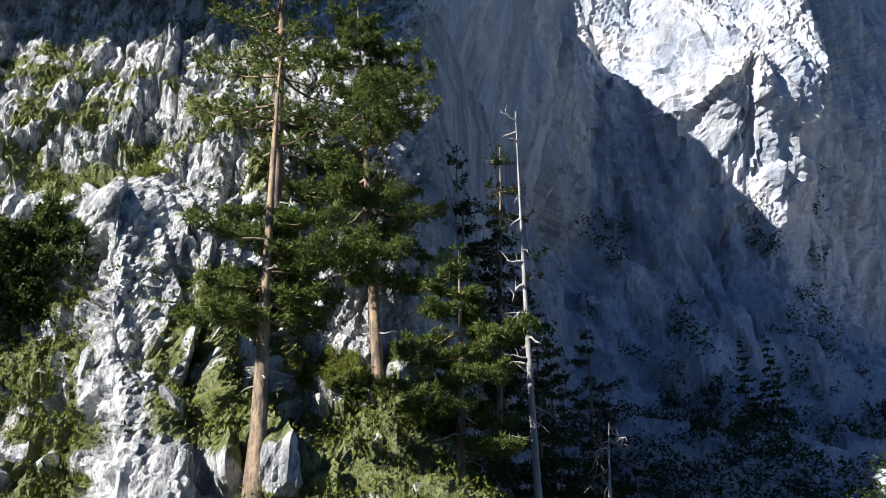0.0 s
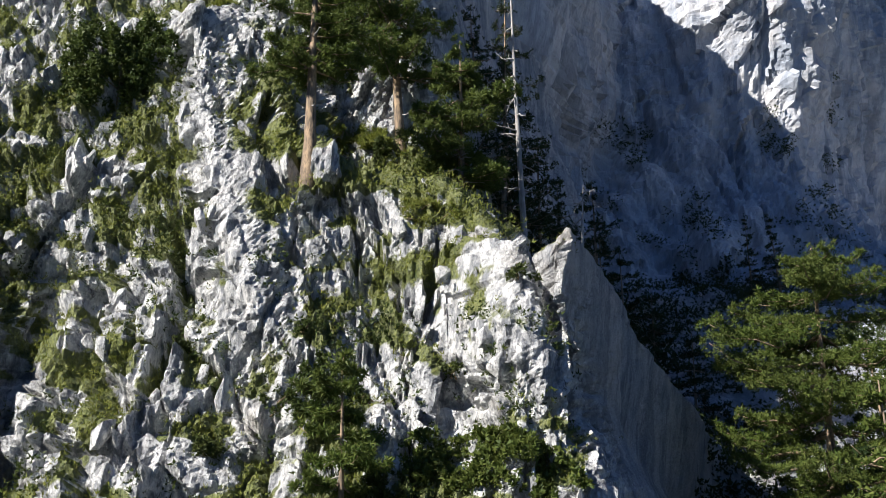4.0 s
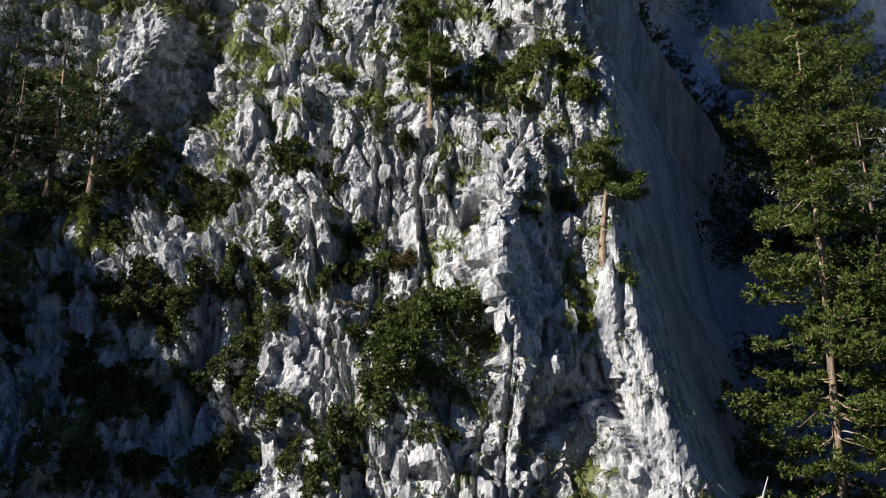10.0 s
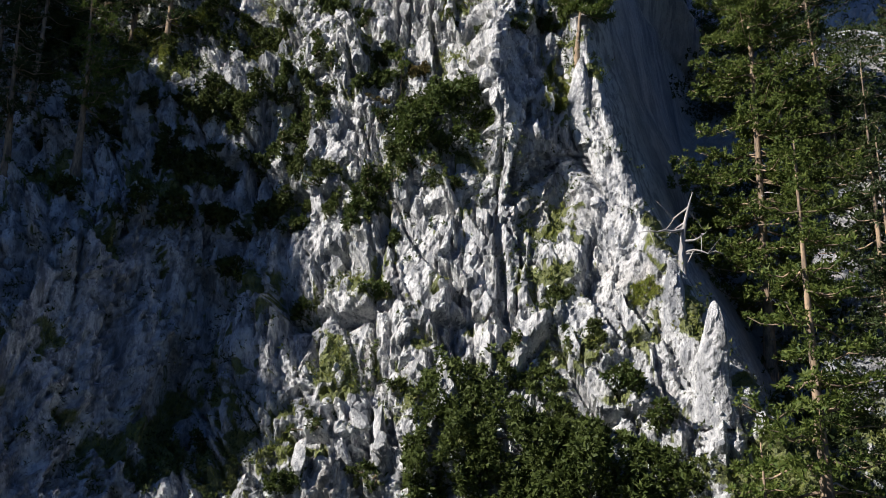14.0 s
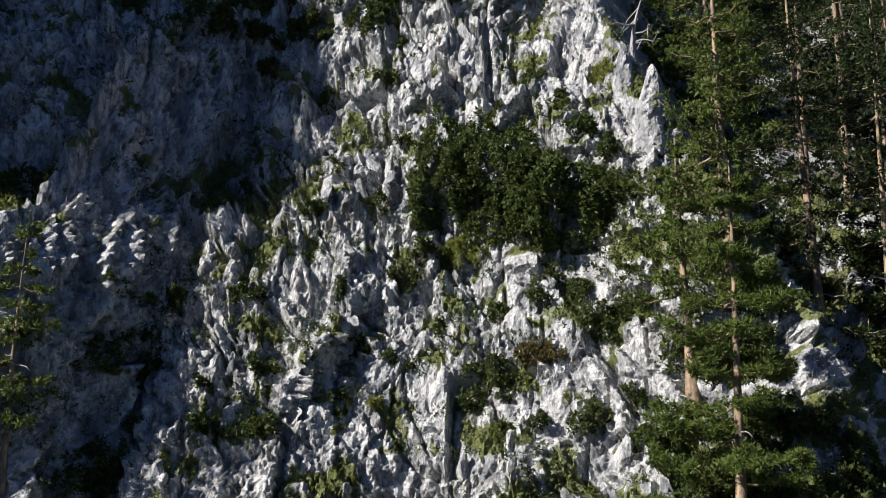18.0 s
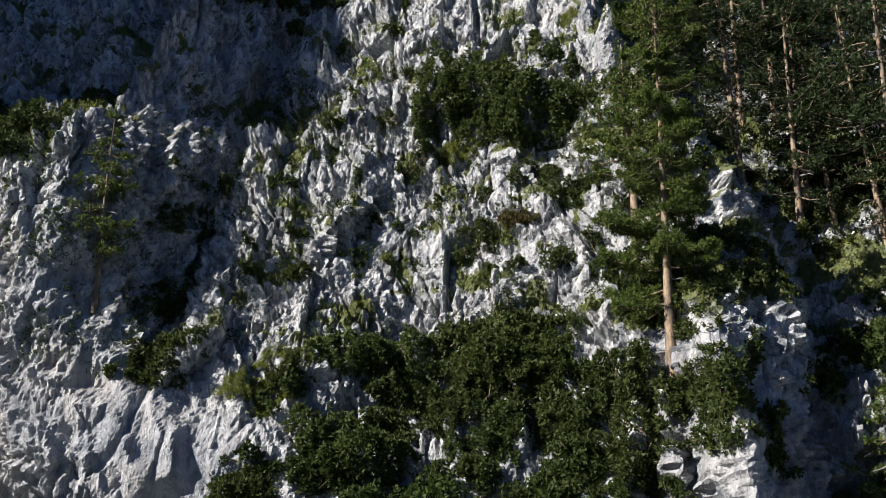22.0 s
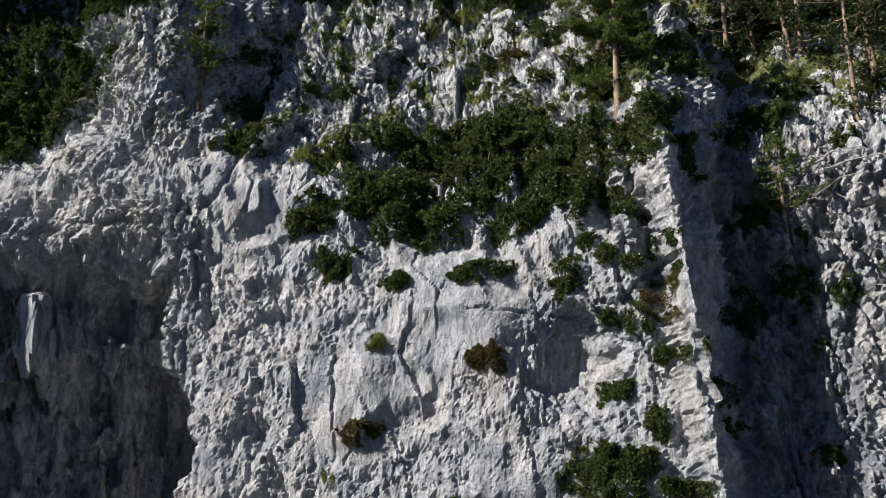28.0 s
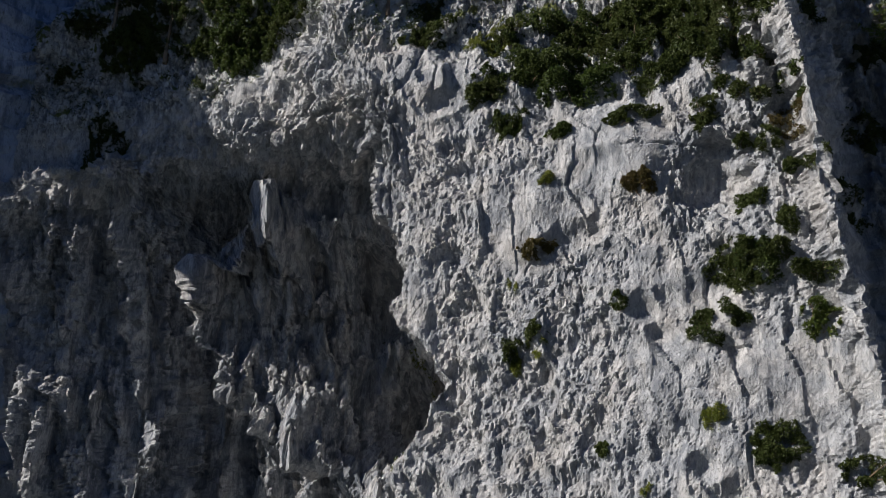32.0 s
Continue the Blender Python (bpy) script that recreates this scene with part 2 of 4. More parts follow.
def cliff_point(x, z):
    """The broken surface: the face pushed out along its slope."""
    y = face(x, z)
    e = 0.4
    nx, nz = (face(x + e, z) - face(x - e, z)) / (2 * e), (face(x, z + e) - face(x, z - e)) / (2 * e)
    length = np.sqrt(1 + nx * nx + nz * nz)
    nx, ny, nz = nx / length, -1 / length, nz / length
    far = ramp(50, 85, y)
    smooth = ramp(50.5, 46.5, z - brow(x, z) + 1.5 * vnoise(x / 4, 0 * x, z / 4, 91)) * (1 - far) * (1 - 0.8 * ramp(8.0, 9.5, x + 0.8 * vnoise(x, 0 * x, z / 3, 92)) * ramp(33, 40, z))
    rough = 1 - smooth
    bare = bald(x, z)
    lean = x + 0.16 * z + 0.25 * vnoise(x / 2, y / 2, z / 2, 15)
    wind = lean + 0.7 * (y - np.interp(z, FACE_Z, FACE_Y))
    big = fbm(x / 5, y / 5, z / 8, 3, 11)
    p1, c1 = facets(wind / 1.5, z / 3.4, 21)
    p2, c2 = facets(wind / 0.62, z / 1.2, 31)
    p3, _ = facets(wind / 0.27, z / 0.5, 41)
    p4, c4 = facets(wind / 3.2, z / 4.5, 43)
    p5, c5 = facets((wind + 0.5 * z) / 0.5, z / 0.5, 45)
    calm = ramp(-0.35, 0.35, vnoise(x / 3.5, y / 3.5, z / 5, 51)) * 0.75 + 0.25
    flute = np.abs(vnoise((x + 0.16 * z) / 0.9, y / 1.2, z / 5.0, 55))
    edge = np.interp(z, EDGE_Z, EDGE_X)
    side = ramp(0.6, 2.0, x - edge) * ramp(66, 74, z)
    rough = rough * (1 - 0.9 * side) * (1 - 0.85 * bare)
    crest = np.exp(-((x - edge + 0.2) / 1.3) ** 2) * ramp(66, 70, z)
    low = ramp(72, 66, z)
    rough = rough * (1 - 0.5 * crest) * (1 - 0.85 * ramp(-0.5, 0.3, x - edge) * ramp(66, 70, z) * ramp(94, 90, z))
    craggy = np.abs(vnoise(wind / 0.35, y / 0.5, z / 0.6, 57)) + 0.5 * np.abs(vnoise(wind / 0.16, y / 0.25, z / 0.25, 58))
    warp = 0.45 * vnoise(wind / 2.6, 0 * x, z / 3.4, 52) + 0.3 * vnoise(wind / 0.7, 0 * x, z / 0.8, 56)
    block = np.floor(z / 2.9 + 0.8 * vnoise(wind / 2.5, 0 * x, 0 * z, 59))
    rib1 = saw(wind / 1.9 + warp + 0.37 * block)
    rib2 = saw(wind / 0.72 + 0.8 * warp + 0.6 * np.floor(z / 1.4 + 1.5 * vnoise(wind / 1.2, 0 * x, 0 * z, 60)))
    hold = ramp(-0.5, 0.5, vnoise(wind / 2.2, y / 3, z / 2.6, 53)) + 0.15
    rubble = ramp(0.0, 0.5, vnoise(x / 3, y / 3, z / 2.5, 46) + 0.6 * ramp(72, 66, z) + 0.25 * ramp(86, 80, z) * ramp(-2, -6, x))
    ledges = ramp(96, 99, z) * ramp(2, -1, x) * ramp(122, 116, z) + 0.3
    tread = saw(z / 1.5 + 0.9 * vnoise(x / 2.6, 0 * x, z / 5, 47) + 0.12 * x)
    pillar = np.abs(vnoise(wind / 1.5, 0 * x, z / 7, 48)) + 0.25 * vnoise(wind / 1.1, y, z / 1.6, 49)
    d = big * 0.45 + rough * ((0.42 * rib1 * hold + 0.16 * rib2 * (1.1 - 0.6 * hold)) * (1 - 0.5 * rubble) * (1 - 0.7 * low) + p4 * 0.46 + p1 * 0.34 - 0.40 * ramp(0.07, 0, c1) - 0.5 * ramp(0.05, 0, c4)
                             - (0.75 - 0.65 * low) * ramp(0.14, 0.0, pillar) - (0.3 - 0.2 * low) * ramp(0.10, 0.0, flute)
                             + (0.42 * ledges - 0.08) * (1 - crest) * tread + rubble * ((0.17 + 0.08 * low) * p5 - 0.14 * ramp(0.12, 0, c5))
                             + calm * (p2 * (0.15 + 0.08 * low) - 0.12 * ramp(0.08, 0, c2) + p3 * 0.075 + 0.06 * (craggy - 0.5)))
    d = d + knoll(x, z, -14, 70, 6, 7) * (0.9 * vnoise(x / 1.1, 0 * x, z / 7, 68) + 0.35 * vnoise(x / 0.45, 0 * x, z / 3, 69))
    d = d + bare * (0.10 * p1 + 0.07 * p3 + 0.06 * (craggy - 0.5))
    hang = (ramp(-9, -16, x) * ramp(50, 44, z) + ramp(14, 16, x) * ramp(52, 46, z)) * (1 - 0.7 * bare)
    d = d + hang * (0.30 * rib1 + 0.22 * rib2 + 0.22 * p1 + 0.2 * p2 + 0.12 * p5 - 0.3 * ramp(0.2, 0, flute))
    d = d + ramp(-11, -17, x) * ramp(45, 41, z) * (1.6 * vnoise(x / 1.9, 0 * x, z / 9, 98) + 0.8 * vnoise(x / 0.9, 0 * x, z / 3.2, 99) + 0.4 * p1)
    d = d + 0.38 * saw((z + 0.30 * x + 0.5 * vnoise(x / 2, y / 2, z / 2, 64)) / 1.3) * hang * ramp(-11, -15, x) * ramp(43, 45, z)
    scale = np.abs(vnoise((x + 0.5 * z) / 1.5, y / 1.8, (z - 0.3 * x) / 1.9, 62)) * 0.62 + np.abs(vnoise((x - 0.4 * z) / 0.62, y / 0.7, z / 0.8, 63)) * 0.24 * calm
    d = d + smooth * (0.42 * fbm(x / 2.6, y / 2.6, z / 3.6, 3, 61) - scale + calm * (0.08 * p2 + 0.09 * p5 + 0.09 * p3 + 0.11 * (craggy - 0.5)) + 0.12 * p1
                      - 0.2 * ramp(0.05, 0, np.abs(vnoise(x / 4.2, y / 4.2, z / 6, 66))) * ramp(0.0, 0.4, vnoise(x / 5, y / 5, z / 5, 67)))
    f1, _ = facets(wind / 4.5, z / 9, 72)
    f2, _ = facets((wind + 0.6 * z) / 1.8, z / 3.2, 73)
    f3, _ = facets((wind + 0.8 * z) / 0.9, (z - 0.5 * x) / 2.0, 74)
    d = d + far * (2.6 * fbm(x / 10, y / 14, z / 30, 4, 71) - 1.2 * ramp(0.4, 0, np.abs(vnoise(lean / 3.0, y / 8, z / 22, 77))) + 0.7 * f1 + 0.22 * f2 + 0.30 * f3)
    return x + nx * d, y + ny * d, z + nz * d, nz + 0 * d


def greenness(x, y, z, up):
    """Where grass and moss hold: ledges, hollows and flat places, in patches."""
    patch = 1.15 * fbm(x / 1.7, y / 1.7, z / 1.1, 4, 81)
    ledge = np.exp(-((z - 100.5 - 0.3 * x) / 5.0) ** 2) * ramp(4, -1, x) + 0.2 * ramp(104, 112, z) + 1.0 * knoll(x, z, -13, 116.4, 6, 1.6) + 0.8 * knoll(x, z, -15, 86, 5, 4) - 1.2 * bare_rib(x, z)
    ledge = ledge + 0.5 * ramp(50, 54, z) * ramp(74, 64, z) + 0.6 * ramp(7, 10, x) * ramp(44, 50, z) + 0.4 * ramp(-3, -12, x) * ramp(84, 100, z) + (0.55 * ramp(84, 92, z) + 0.7 * ramp(97, 101, z) * ramp(3, -1, x)) * ramp(114, 109, z)
    cleft = ramp(0.15, 0.02, np.abs(vnoise((x + 0.16 * z) / 0.9, y / 1.2, z / 5.0, 55))) * ramp(-0.3, 0.5, patch + 0.3 * up)
    g = cleft * ramp(50, 54, z) * ramp(0.0, 0.3, up + 0.25) + ramp(0.52, 0.90, up + 0.46 * patch + 0.30 * ledge)
    g = np.minimum(g, 1) * ramp(46, 51, z - brow(x, z)) * ramp(46, 38, y) + 0.25 * ramp(0.55, 0.8, up + 0.2 * patch)
    return g * ramp(80, 60, y) * (1 - 0.9 * bald(x, z)) * (1 - 0.95 * ramp(0.3, 1.0, x - np.interp(z, EDGE_Z, EDGE_X)) * ramp(66, 70, z) * ramp(101, 98, z))


def upward(p):
    """The upward part of the normal over a grid of places."""
    n = np.cross(np.gradient(p, axis=1), np.gradient(p, axis=0))
    up = n[:, :, 2] / (np.linalg.norm(n, axis=2) + 1e-9)
    for axis in (0, 1, 0, 1):
        up = sum(np.roll(up, k, axis) for k in (-2, -1, 0, 1, 2)) / 5
    return up


# ---- materials ----
def material(name, rough=0.85):
    m = bpy.data.materials.new(name)
    m.use_nodes = True
    b = m.node_tree.nodes["Principled BSDF"]
    b.inputs["Roughness"].default_value = rough
    b.inputs["Specular IOR Level"].default_value = 0.2
    return m, m.node_tree.nodes, m.node_tree.links, b


def node(nodes, kind, **values):
    n = nodes.new(kind)
    for key, value in values.items():
        n.inputs[key.replace("_", " ")].default_value = value
    return n


def noise_at(nodes, links, scale, stretch=(1, 1, 1), detail=4.0, rough=0.6):
    c = nodes.new("ShaderNodeNewGeometry")
    mp = node(nodes, "ShaderNodeMapping", Scale=stretch)
    links.new(c.outputs["Position"], mp.inputs["Vector"])
    n = node(nodes, "ShaderNodeTexNoise", Scale=scale, Detail=detail, Roughness=rough)
    links.new(mp.outputs[0], n.inputs["Vector"])
    return n.outputs["Fac"]


def band(nodes, links, value, lo, hi):
    r = node(nodes, "ShaderNodeMapRange")
    r.interpolation_type = "SMOOTHSTEP"
    r.inputs["From Min"].default_value, r.inputs["From Max"].default_value = lo, hi
    links.new(value, r.inputs["Value"])
    return r.outputs[0]


def blend(nodes, links, fac, a, b, mode="MIX"):
    m = nodes.new("ShaderNodeMix")
    m.data_type, m.blend_type = "RGBA", mode
    for slot, value in ((0, fac), (6, a), (7, b)):
        if isinstance(value, (int, float)):
            m.inputs[slot].default_value = value
        elif isinstance(value, tuple):
            m.inputs[slot].default_value = (*value, 1)
        else:
            links.new(value, m.inputs[slot])
    return m.outputs[2]


def times(nodes, links, a, b):
    m = nodes.new("ShaderNodeMath")
    m.operation = "MULTIPLY"
    for slot, value in ((0, a), (1, b)):
        if isinstance(value, (int, float)):
            m.inputs[slot].default_value = value
        else:
            links.new(value, m.inputs[slot])
    return m.outputs[0]


def bumped(nodes, links, b, heights):
    last = None
    for value, strength, distance in heights:
        n = node(nodes, "ShaderNodeBump", Strength=strength, Distance=distance)
        links.new(value, n.inputs["Height"])
        if last:
            links.new(last, n.inputs["Normal"])
        last = n.outputs[0]
    links.new(last, b.inputs["Normal"])


def rock_material(name, green=1.0, light=(0.84, 0.83, 0.80), dark=(0.31, 0.32, 0.33), fine=1.0, k=1.0, run=0.5):
    m, n, l, b = material(name, 0.9)
    wide = noise_at(n, l, 0.35 * k, detail=5)
    mid = noise_at(n, l, 2.2 * k, (1, 1, 0.4), 6, 0.68)
    streak = noise_at(n, l, 0.9 * k, (1, 1, 0.10), 4)
    grit = noise_at(n, l, 9.0 * k, (1, 1, 0.6), 4, 0.75)
    speck = noise_at(n, l, 4.5 * k, (1, 1, 0.45), 5, 0.75)
    c = blend(n, l, band(n, l, mid, 0.38, 0.57), dark, light)
    c = blend(n, l, times(n, l, band(n, l, streak, 0.54, 0.66), run), c, (0.17, 0.18, 0.20))
    c = blend(n, l, times(n, l, band(n, l, wide, 0.57, 0.72), 0.4), c, (0.46, 0.40, 0.32))
    c = blend(n, l, times(n, l, band(n, l, grit, 0.52, 0.66), 0.35), c, (0.13, 0.135, 0.14))
    c = blend(n, l, times(n, l, band(n, l, speck, 0.57, 0.66), 0.75), c, (0.085, 0.088, 0.08))
    cell = n.new("ShaderNodeTexVoronoi")
    cell.feature = "DISTANCE_TO_EDGE"
    cell.inputs["Scale"].default_value = 3.2 * k
    geo2 = n.new("ShaderNodeNewGeometry")
    mp = node(n, "ShaderNodeMapping", Scale=(1, 1, 0.45), Rotation=(0, 0.2, 0))
    l.new(geo2.outputs["Position"], mp.inputs["Vector"])
    l.new(mp.outputs[0], cell.inputs["Vector"])
    crack = band(n, l, cell.outputs["Distance"], 0.0, 0.10)
    # the pale wall's greyer tone, and shade painted on the gully sides
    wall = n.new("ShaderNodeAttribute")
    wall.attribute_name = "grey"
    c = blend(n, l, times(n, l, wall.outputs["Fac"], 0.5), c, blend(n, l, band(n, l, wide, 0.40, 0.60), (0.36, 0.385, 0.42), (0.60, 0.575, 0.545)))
    # water streaks, which also carry painted shade in the cleft and gully
    seep_shade = n.new("ShaderNodeAttribute")
    seep_shade.attribute_name = "seep_shade"
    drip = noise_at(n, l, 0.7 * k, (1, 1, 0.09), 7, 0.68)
    c = blend(n, l, times(n, l, seep_shade.outputs["Fac"], times(n, l, band(n, l, drip, 0.47, 0.58), 0.6)), c, (0.12, 0.14, 0.175))
    moss = n.new("ShaderNodeAttribute")
    moss.attribute_name = "moss"
    sod = blend(n, l, band(n, l, grit, 0.35, 0.65), (0.095, 0.120, 0.022), (0.23, 0.25, 0.050))
    cover = n.new("ShaderNodeMath")
    cover.operation = "ADD"
    l.new(moss.outputs["Fac"], cover.inputs[0])
    l.new(speck, cover.inputs[1])
    c = blend(n, l, times(n, l, band(n, l, cover.outputs[0], 0.74, 1.10), 0.9 * green), c, sod)
    l.new(c, b.inputs["Base Color"])
    bumped(n, l, b, ((mid, 0.7 * fine, 0.4), (crack, 0.6 * fine, 0.12), (speck, 0.9 * fine, 0.28), (grit, 0.9 * fine, 0.14)))
    return m


def leaf_material(name, a, b2, tip=0.25):
    m, n, l, b = material(name, 0.6)
    geo = n.new("ShaderNodeNewGeometry")
    info = n.new("ShaderNodeObjectInfo")
    c = blend(n, l, geo.outputs["Random Per Island"], a, b2)
    c = blend(n, l, times(n, l, info.outputs["Random"], tip), c, (0.11, 0.11, 0.035))
    l.new(c, b.inputs["Base Color"])
    trans = n.new("ShaderNodeBsdfTranslucent")
    l.new(c, trans.inputs["Color"])
    mix = n.new("ShaderNodeMixShader")
    mix.inputs[0].default_value = 0.3
    l.new(b.outputs[0], mix.inputs[1])
    l.new(trans.outputs[0], mix.inputs[2])
    l.new(mix.outputs[0], n["Material Output"].inputs["Surface"])
    return m


def bark_material(name, low, high, patch):
    m, n, l, b = material(name, 0.9)
    mid = noise_at(n, l, 5.0, (1, 1, 0.3), 5)
    fine = noise_at(n, l, 22.0, (1, 1, 0.25), 4)
    c = blend(n, l, band(n, l, mid, 0.35, 0.65), low, high)
    c = blend(n, l, times(n, l, band(n, l, fine, 0.5, 0.65), 0.6), c, patch)
    l.new(c, b.inputs["Base Color"])
    bumped(n, l, b, ((mid, 0.6, 0.05), (fine, 0.6, 0.02)))
    return m


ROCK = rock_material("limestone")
# the far wall's limestone, with the blue of skylit shade mixed into its colour
FAR_ROCK = rock_material("far_limestone_shade_blue", 0.5, (0.42, 0.465, 0.54), (0.17, 0.21, 0.28), 0.6, 0.4, 0.75)
PINE = leaf_material("pine_needles", (0.045, 0.084, 0.014), (0.140, 0.172, 0.034))
# needle green darkened to carry the shade of gully and ridge; spruces share it
SHADED_PINE = leaf_material("shaded_needles", (0.016, 0.035, 0.010), (0.036, 0.058, 0.016))
SHRUB = leaf_material("shrub_leaves", (0.026, 0.048, 0.009), (0.075, 0.094, 0.022))
THICKET = leaf_material("thicket_leaves", (0.030, 0.056, 0.010), (0.088, 0.118, 0.026))
GRASS = leaf_material("dry_grass", (0.12, 0.165, 0.022), (0.26, 0.265, 0.052))
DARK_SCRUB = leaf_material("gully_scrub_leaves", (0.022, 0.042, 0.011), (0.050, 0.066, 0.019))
RED_SHRUB = leaf_material("reddish_shrub_leaves", (0.075, 0.070, 0.022), (0.14, 0.095, 0.035))
# unseen ground, blue-grey to set the bounce light under the overhang
VALLEY = rock_material("valley_floor", 0.0, (0.08, 0.10, 0.11), (0.03, 0.042, 0.045), 0.3, 0.05)
WOODS = leaf_material("far_woods", (0.030, 0.045, 0.018), (0.045, 0.055, 0.022))
BARK = bark_material("pine_bark", (0.13, 0.105, 0.08), (0.40, 0.29, 0.18), (0.08, 0.068, 0.055))
DEADWOOD = bark_material("bleached_wood", (0.27, 0.255, 0.24), (0.44, 0.42, 0.39), (0.22, 0.20, 0.18))


# ---- mesh helpers ----
def mesh_of(name, verts, faces, mat, smooth=False):
    verts, faces = np.asarray(verts, np.float32), np.asarray(faces, np.int32)
    me = bpy.data.meshes.new(name)
    n, f, k = len(verts), len(faces), faces.shape[1]
    me.vertices.add(n)
    me.vertices.foreach_set("co", verts.ravel())
    me.loops.add(f * k)
    me.loops.foreach_set("vertex_index", faces.ravel())
    me.polygons.add(f)
    me.polygons.foreach_set("loop_start", np.arange(0, f * k, k, dtype=np.int32))
    me.polygons.foreach_set("use_smooth", np.full(f, smooth))
    me.materials.append(mat)
    me.update(calc_edges=True)
    return me


def part(name, me, parent, label=""):
    ob = new(name, me)
    ob.parent = parent
    return tagged(ob, label)


class Shape:
    """Collects the verts and triangles of one part."""

    def __init__(self):
        self.v, self.f, self.n = [], [], 0

    def add(self, v, f):
        self.v.append(np.asarray(v, float))
        self.f.append(np.asarray(f, int) + self.n)
        self.n += len(v)

    def tube(self, points, radii, sides=6):
        points = np.asarray(points, float)
        way = np.gradient(points, axis=0)
        way /= np.linalg.norm(way, axis=1)[:, None] + 1e-9
        ref = np.where(np.abs(way[:, 2:3]) > 0.9, np.array([[1.0, 0, 0]]), np.array([[0, 0, 1.0]]))
        a = np.cross(way, ref)
        a /= np.linalg.norm(a, axis=1)[:, None]
        b = np.cross(way, a)
        ang = np.arange(sides) / sides * 2 * np.pi
        r = np.asarray(radii, float)[:, None, None]
        ring = points[:, None] + r * (np.cos(ang)[None, :, None] * a[:, None] + np.sin(ang)[None, :, None] * b[:, None])
        k, j = np.meshgrid(np.arange(len(points) - 1), np.arange(sides), indexing="ij")
        p, q = (k * sides + j).ravel(), (k * sides + (j + 1) % sides).ravel()
        tri = np.concatenate([np.stack([p, q, q + sides], 1), np.stack([p, q + sides, p + sides], 1)])
        tip = len(points) * sides
        last = tip - sides
        cap = np.stack([last + np.arange(sides), last + (np.arange(sides) + 1) % sides, np.full(sides, tip)], 1)
        self.add(np.concatenate([ring.reshape(-1, 3), points[-1:]]), np.concatenate([tri, cap]))

    def tufts(self, rng, centres, sizes, blades=12, width=0.2, up=0.3):
        """Sprays of small leaves or needle bunches round each centre."""
        centres, sizes = np.asarray(centres, float), np.asarray(sizes, float)
        m = len(centres)
        d = rng.normal(size=(m, blades, 3))
        d[:, :, 2] += up
        d /= np.linalg.norm(d, axis=2)[:, :, None]
        s = sizes[:, None, None] * rng.uniform(0.55, 1.1, (m, blades, 1))
        side = np.cross(d, rng.normal(size=(m, blades, 3)))
        side /= np.linalg.norm(side, axis=2)[:, :, None] + 1e-9
        c = centres[:, None] + d * s * 0.25
        v = np.stack([c + side * s * width, c + d * s * 0.8, c - side * s * width], 2)
        self.add(v.reshape(-1, 3), np.arange(m * blades * 3).reshape(-1, 3))

    def mesh(self, name, mat, smooth=False):
        return mesh_of(name, np.concatenate(self.v), np.concatenate(self.f), mat, smooth)


def thing(name, at, label, category, group=""):
    ob = new(name)
    ob.empty_display_size = 0.3
    ob.location = at
    return tagged(ob, label, category, group)


# ---- trees ----
def trunk_line(rng, height, bend):
    t = np.linspace(0, 1, 12)
    a, b = rng.uniform(0, 6.28, 2)
    off = bend * height * (np.sin(t * 2.2 + a) - np.sin(a)), bend * height * (np.sin(t * 3.1 + b) - np.sin(b))
    return np.stack([off[0], off[1], t * height], 1)


